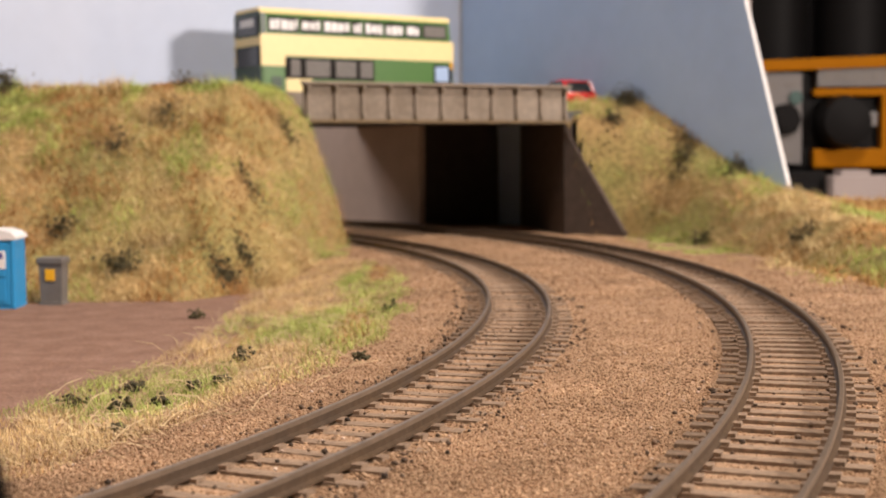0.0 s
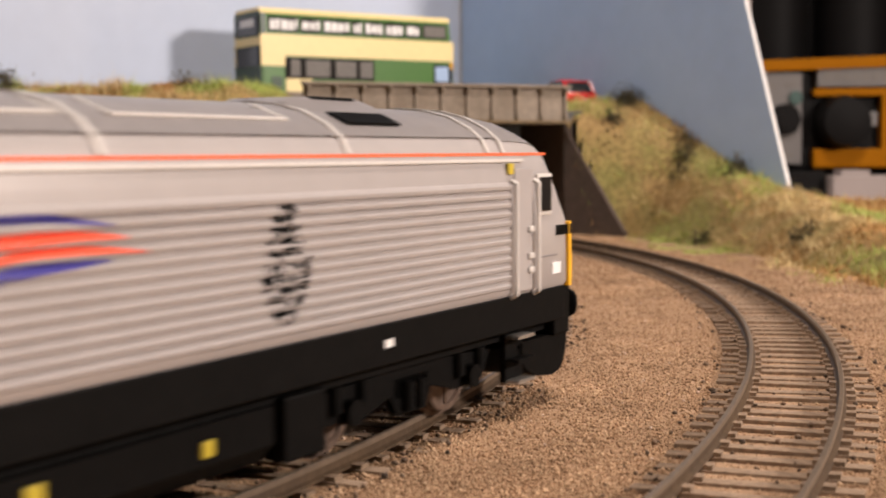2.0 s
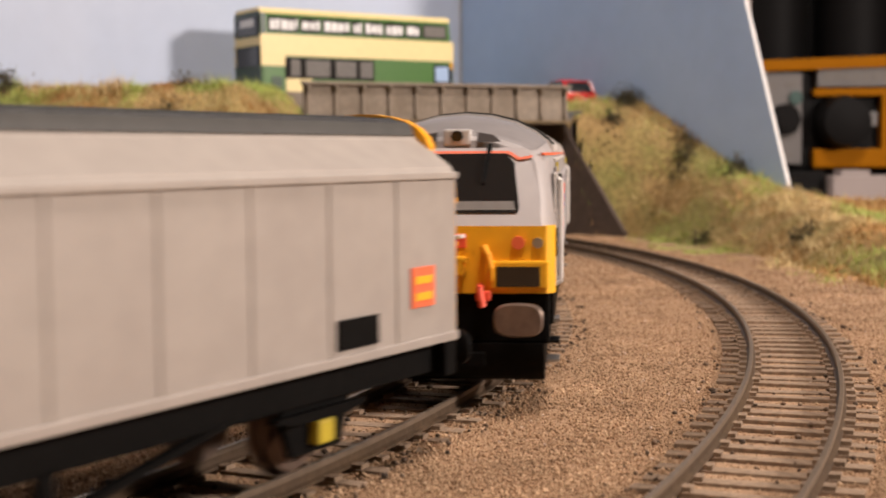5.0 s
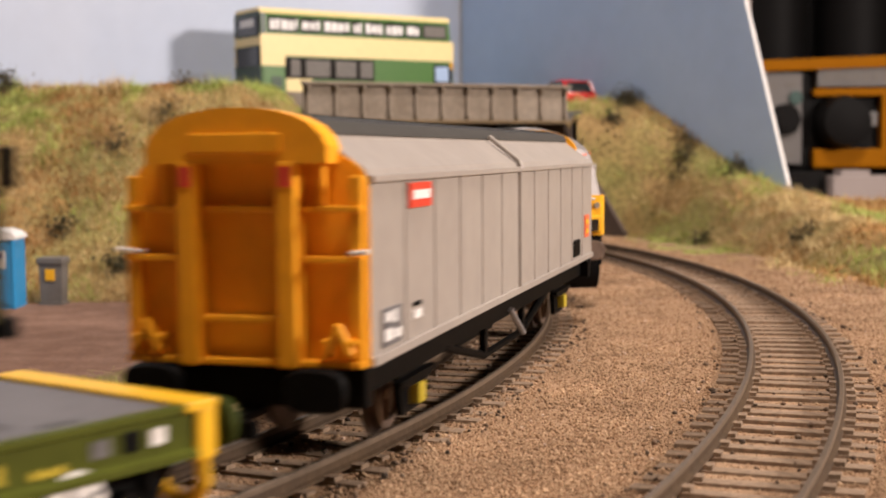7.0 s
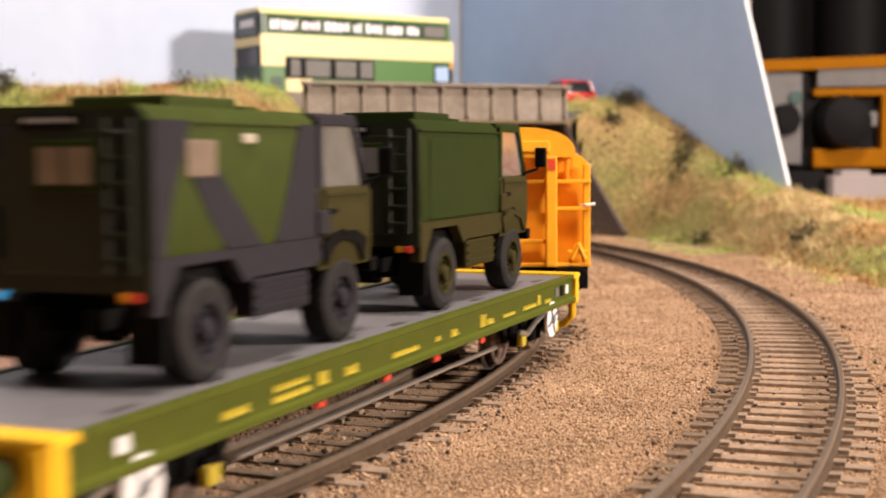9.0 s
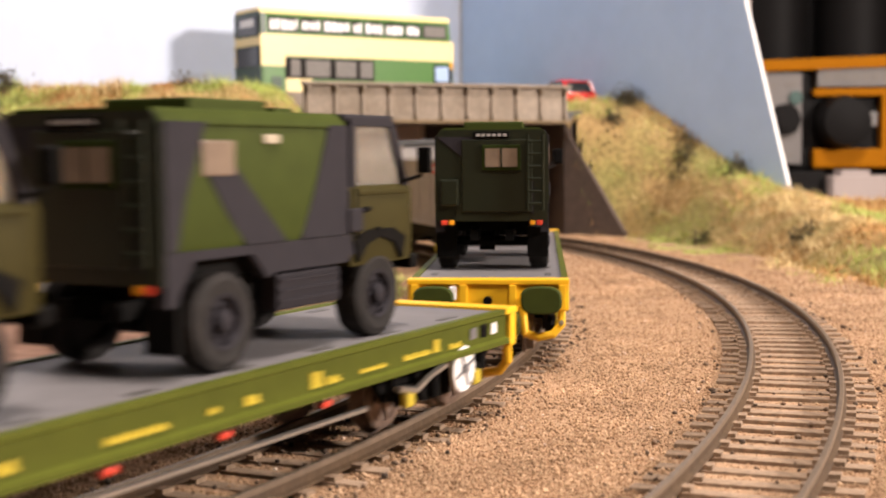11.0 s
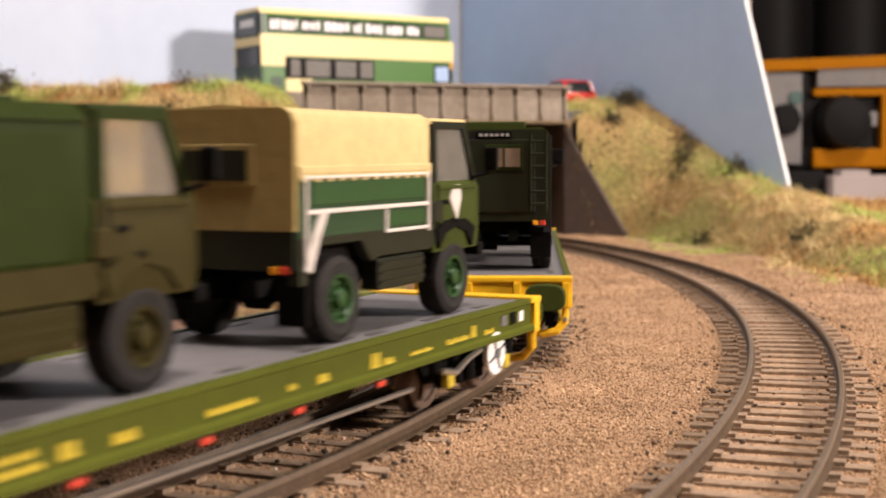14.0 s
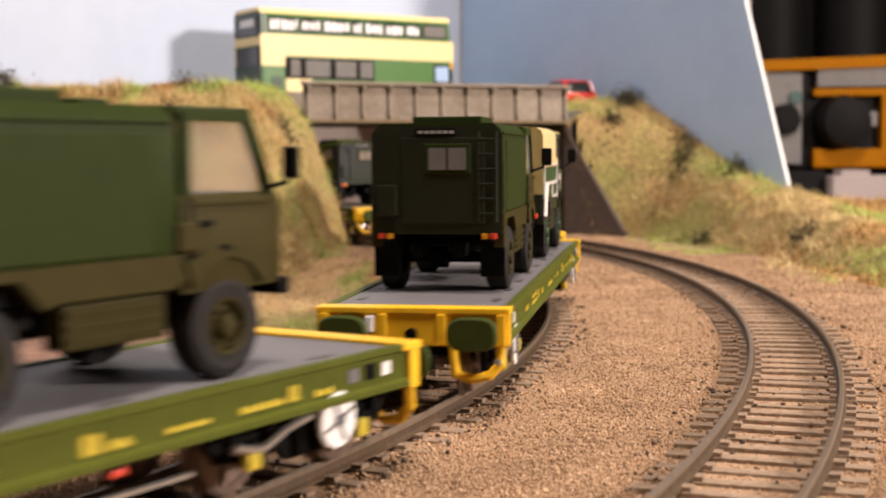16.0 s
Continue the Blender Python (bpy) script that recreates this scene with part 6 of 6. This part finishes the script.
for nm, hf, ext, n, keep, gb, ln in (("bank_grass", bank_left_z, (-270, -25, 430, 770), 130000, left_grass, 0.05, 3.8), ("slope_grass", bank_right_z, (40, 215, 380, 790), 70000, right_keep, 0.0, 3.6), ("verge_grass", verge_z, (-135, 0, 185, 680), 130000, on_verge, -0.07, 2.3)):
    for g, mat, lab in zip(grow(hf, *ext, n, keep, gb, 0.42 if nm == "verge_grass" else 0.14), (GRASS_A, GRASS_B, GRASS_C), ("dry straw-coloured static grass", "pale green static grass", "russet-brown static grass")):
        m = len(g)
        nrm = g[:, 3:] / np.linalg.norm(g[:, 3:], axis=1)[:, None]
        tall = np.array([max(0.0, noise.noise((p[0] * 0.07, p[1] * 0.07, 41.0))) for p in g])
        L = (np.abs(rng.normal(ln, ln * 0.3, m)) + 0.6) * (0.65 + 1.7 * tall)
        joined(nm, blades(g[:, :3], nrm, L, np.full(m, 0.30 if nm != "verge_grass" else 0.13), 0.55), BLADE_F, mat, lab + " on the slope", "grass")


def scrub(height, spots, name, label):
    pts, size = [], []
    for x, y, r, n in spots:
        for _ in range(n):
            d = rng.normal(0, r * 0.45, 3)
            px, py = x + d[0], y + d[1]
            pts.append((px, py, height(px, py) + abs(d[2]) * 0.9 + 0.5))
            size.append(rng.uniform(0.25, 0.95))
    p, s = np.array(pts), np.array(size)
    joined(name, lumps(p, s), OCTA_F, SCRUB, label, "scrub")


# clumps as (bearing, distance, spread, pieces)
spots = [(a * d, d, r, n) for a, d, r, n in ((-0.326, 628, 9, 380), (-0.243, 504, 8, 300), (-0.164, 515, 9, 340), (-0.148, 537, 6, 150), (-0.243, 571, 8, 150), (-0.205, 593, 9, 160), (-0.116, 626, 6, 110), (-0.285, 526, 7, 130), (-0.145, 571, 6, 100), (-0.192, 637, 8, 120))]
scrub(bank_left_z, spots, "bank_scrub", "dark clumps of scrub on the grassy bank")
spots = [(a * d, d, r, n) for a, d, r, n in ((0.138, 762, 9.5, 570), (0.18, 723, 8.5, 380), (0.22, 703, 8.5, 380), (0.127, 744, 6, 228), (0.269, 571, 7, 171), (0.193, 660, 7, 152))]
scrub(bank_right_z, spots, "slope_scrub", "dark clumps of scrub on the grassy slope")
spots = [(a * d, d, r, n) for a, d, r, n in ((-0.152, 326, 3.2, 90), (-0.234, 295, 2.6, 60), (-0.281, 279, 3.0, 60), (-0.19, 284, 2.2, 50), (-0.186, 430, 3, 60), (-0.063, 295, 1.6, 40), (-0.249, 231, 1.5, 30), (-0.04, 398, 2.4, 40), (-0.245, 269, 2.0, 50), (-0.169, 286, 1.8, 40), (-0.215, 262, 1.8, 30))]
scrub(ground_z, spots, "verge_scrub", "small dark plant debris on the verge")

# darker stones that have rolled off the sleepers' ends
stones, sizes = [], []
for _ in range(900):
    s = rng.uniform(70, 420)
    side = rng.choice([-1, 1]) * rng.uniform(10.5, 19) if rng.random() < 0.75 else rng.uniform(-7, 7)
    x, y, _h = (NEAR_LINE if rng.random() < 0.7 else FAR_LINE).at(s, side)
    r = rng.uniform(0.25, 0.75)
    stones.append((x, y, ground_z(x, y) + 0.45 + r * 0.3))
    sizes.append(r)
STONE = island_material("dark_stone", (0.05, 0.035, 0.025), (0.22, 0.145, 0.095), 0.9)
joined("dark_stones", lumps(np.array(stones), np.array(sizes)), OCTA_F, STONE, "darker loose stones beside the sleepers", "stones")
PALE_STONE = island_material("pale_stone", (0.5, 0.36, 0.27), (0.75, 0.62, 0.52), 0.8)
pale, sizes = [], []
for _ in range(260):
    y = rng.uniform(190, 520)
    x = rng.uniform(-0.3, 0.32) * y
    if -60 < near_side(x, y) and far_side(x, y) < 50:
        pale.append((x, y, ground_z(x, y) + 0.4))
        sizes.append(rng.uniform(0.15, 0.45))
joined("pale_stones", lumps(np.array(pale), np.array(sizes)), OCTA_F, PALE_STONE, "scattered pale stones in the ballast", "stones")

# long dry stems on the verge
TWIG = material("dry_stem", (0.55, 0.42, 0.24), 0.8, 0, 0.15, 300)
bm = bmesh.new()
rnd = random.Random(9)
for i in range(420):
    d = rnd.uniform(200, 430)
    x = -rnd.uniform(0.06, 0.33) * d
    if not -95 < near_side(x, d) < -26:
        continue
    z = ground_z(x, d)
    a = rnd.uniform(0, 6.28)
    ln = rnd.uniform(4, 13)
    h = rnd.uniform(0.3, 3.6)
    add_rod(bm, [(x, d, z), (x + 0.5 * ln * math.cos(a), d + 0.5 * ln * math.sin(a), z + h), (x + ln * math.cos(a), d + ln * math.sin(a), z + h * 1.2)], 0.07, 3)
st = part("dry_stems", bm, TWIG)
tagged(st, "long thin dry stems scattered over the verge", "plant debris", "", "stuff")

# ---------------------------------------------------------------- the train's movement
TRAIN_T = [0.0, 0.1, 0.3, 0.5, 1.0, 1.5, 2.0, 3.0, 4.0, 6.5, 7.0, 7.5, 9.0, 11.5, 12.5, 13.5, 14.0, 15.0, 15.5, 16.0]
TRAIN_S = [-26.0, -18.0, -5.0, 9.0, 44.9, 83.2, 120.6, 192.5, 269.6, 468.2, 506.8, 545.8, 662.6, 865.8, 945.0, 1020.5, 1057.5, 1135.1, 1175.3, 1215.3]


def train_pose(t, behind, wheelbase):
    s = float(np.interp(t, TRAIN_T, TRAIN_S)) - behind
    xa, ya, _ = NEAR_LINE.at(s + wheelbase / 2)
    xb, yb, _ = NEAR_LINE.at(s - wheelbase / 2)
    return at((xa + xb) / 2, (ya + yb) / 2, 0, 0, 0, math.degrees(math.atan2(ya - yb, xa - xb)))


def motions():
    for ob, behind, wheelbase in RAKE:
        walk(ob, [(i * 0.1, train_pose(i * 0.1, behind, wheelbase)) for i in range(161)])
    for ob, behind, wheelbase, x in LOADS:
        walk(ob, [(i * 0.1, train_pose(i * 0.1, behind, wheelbase) @ at(x, 0, 15.78)) for i in range(161)])
    for ob, x, r in WHEELS:
        turn = [(i * 0.1, float(np.interp(i * 0.1, TRAIN_T, TRAIN_S)) / r) for i in range(161)]
        walk(ob, [(t, at(x, 0, r) @ Matrix.Rotation(a, 4, "Y")) for t, a in turn])


motions()
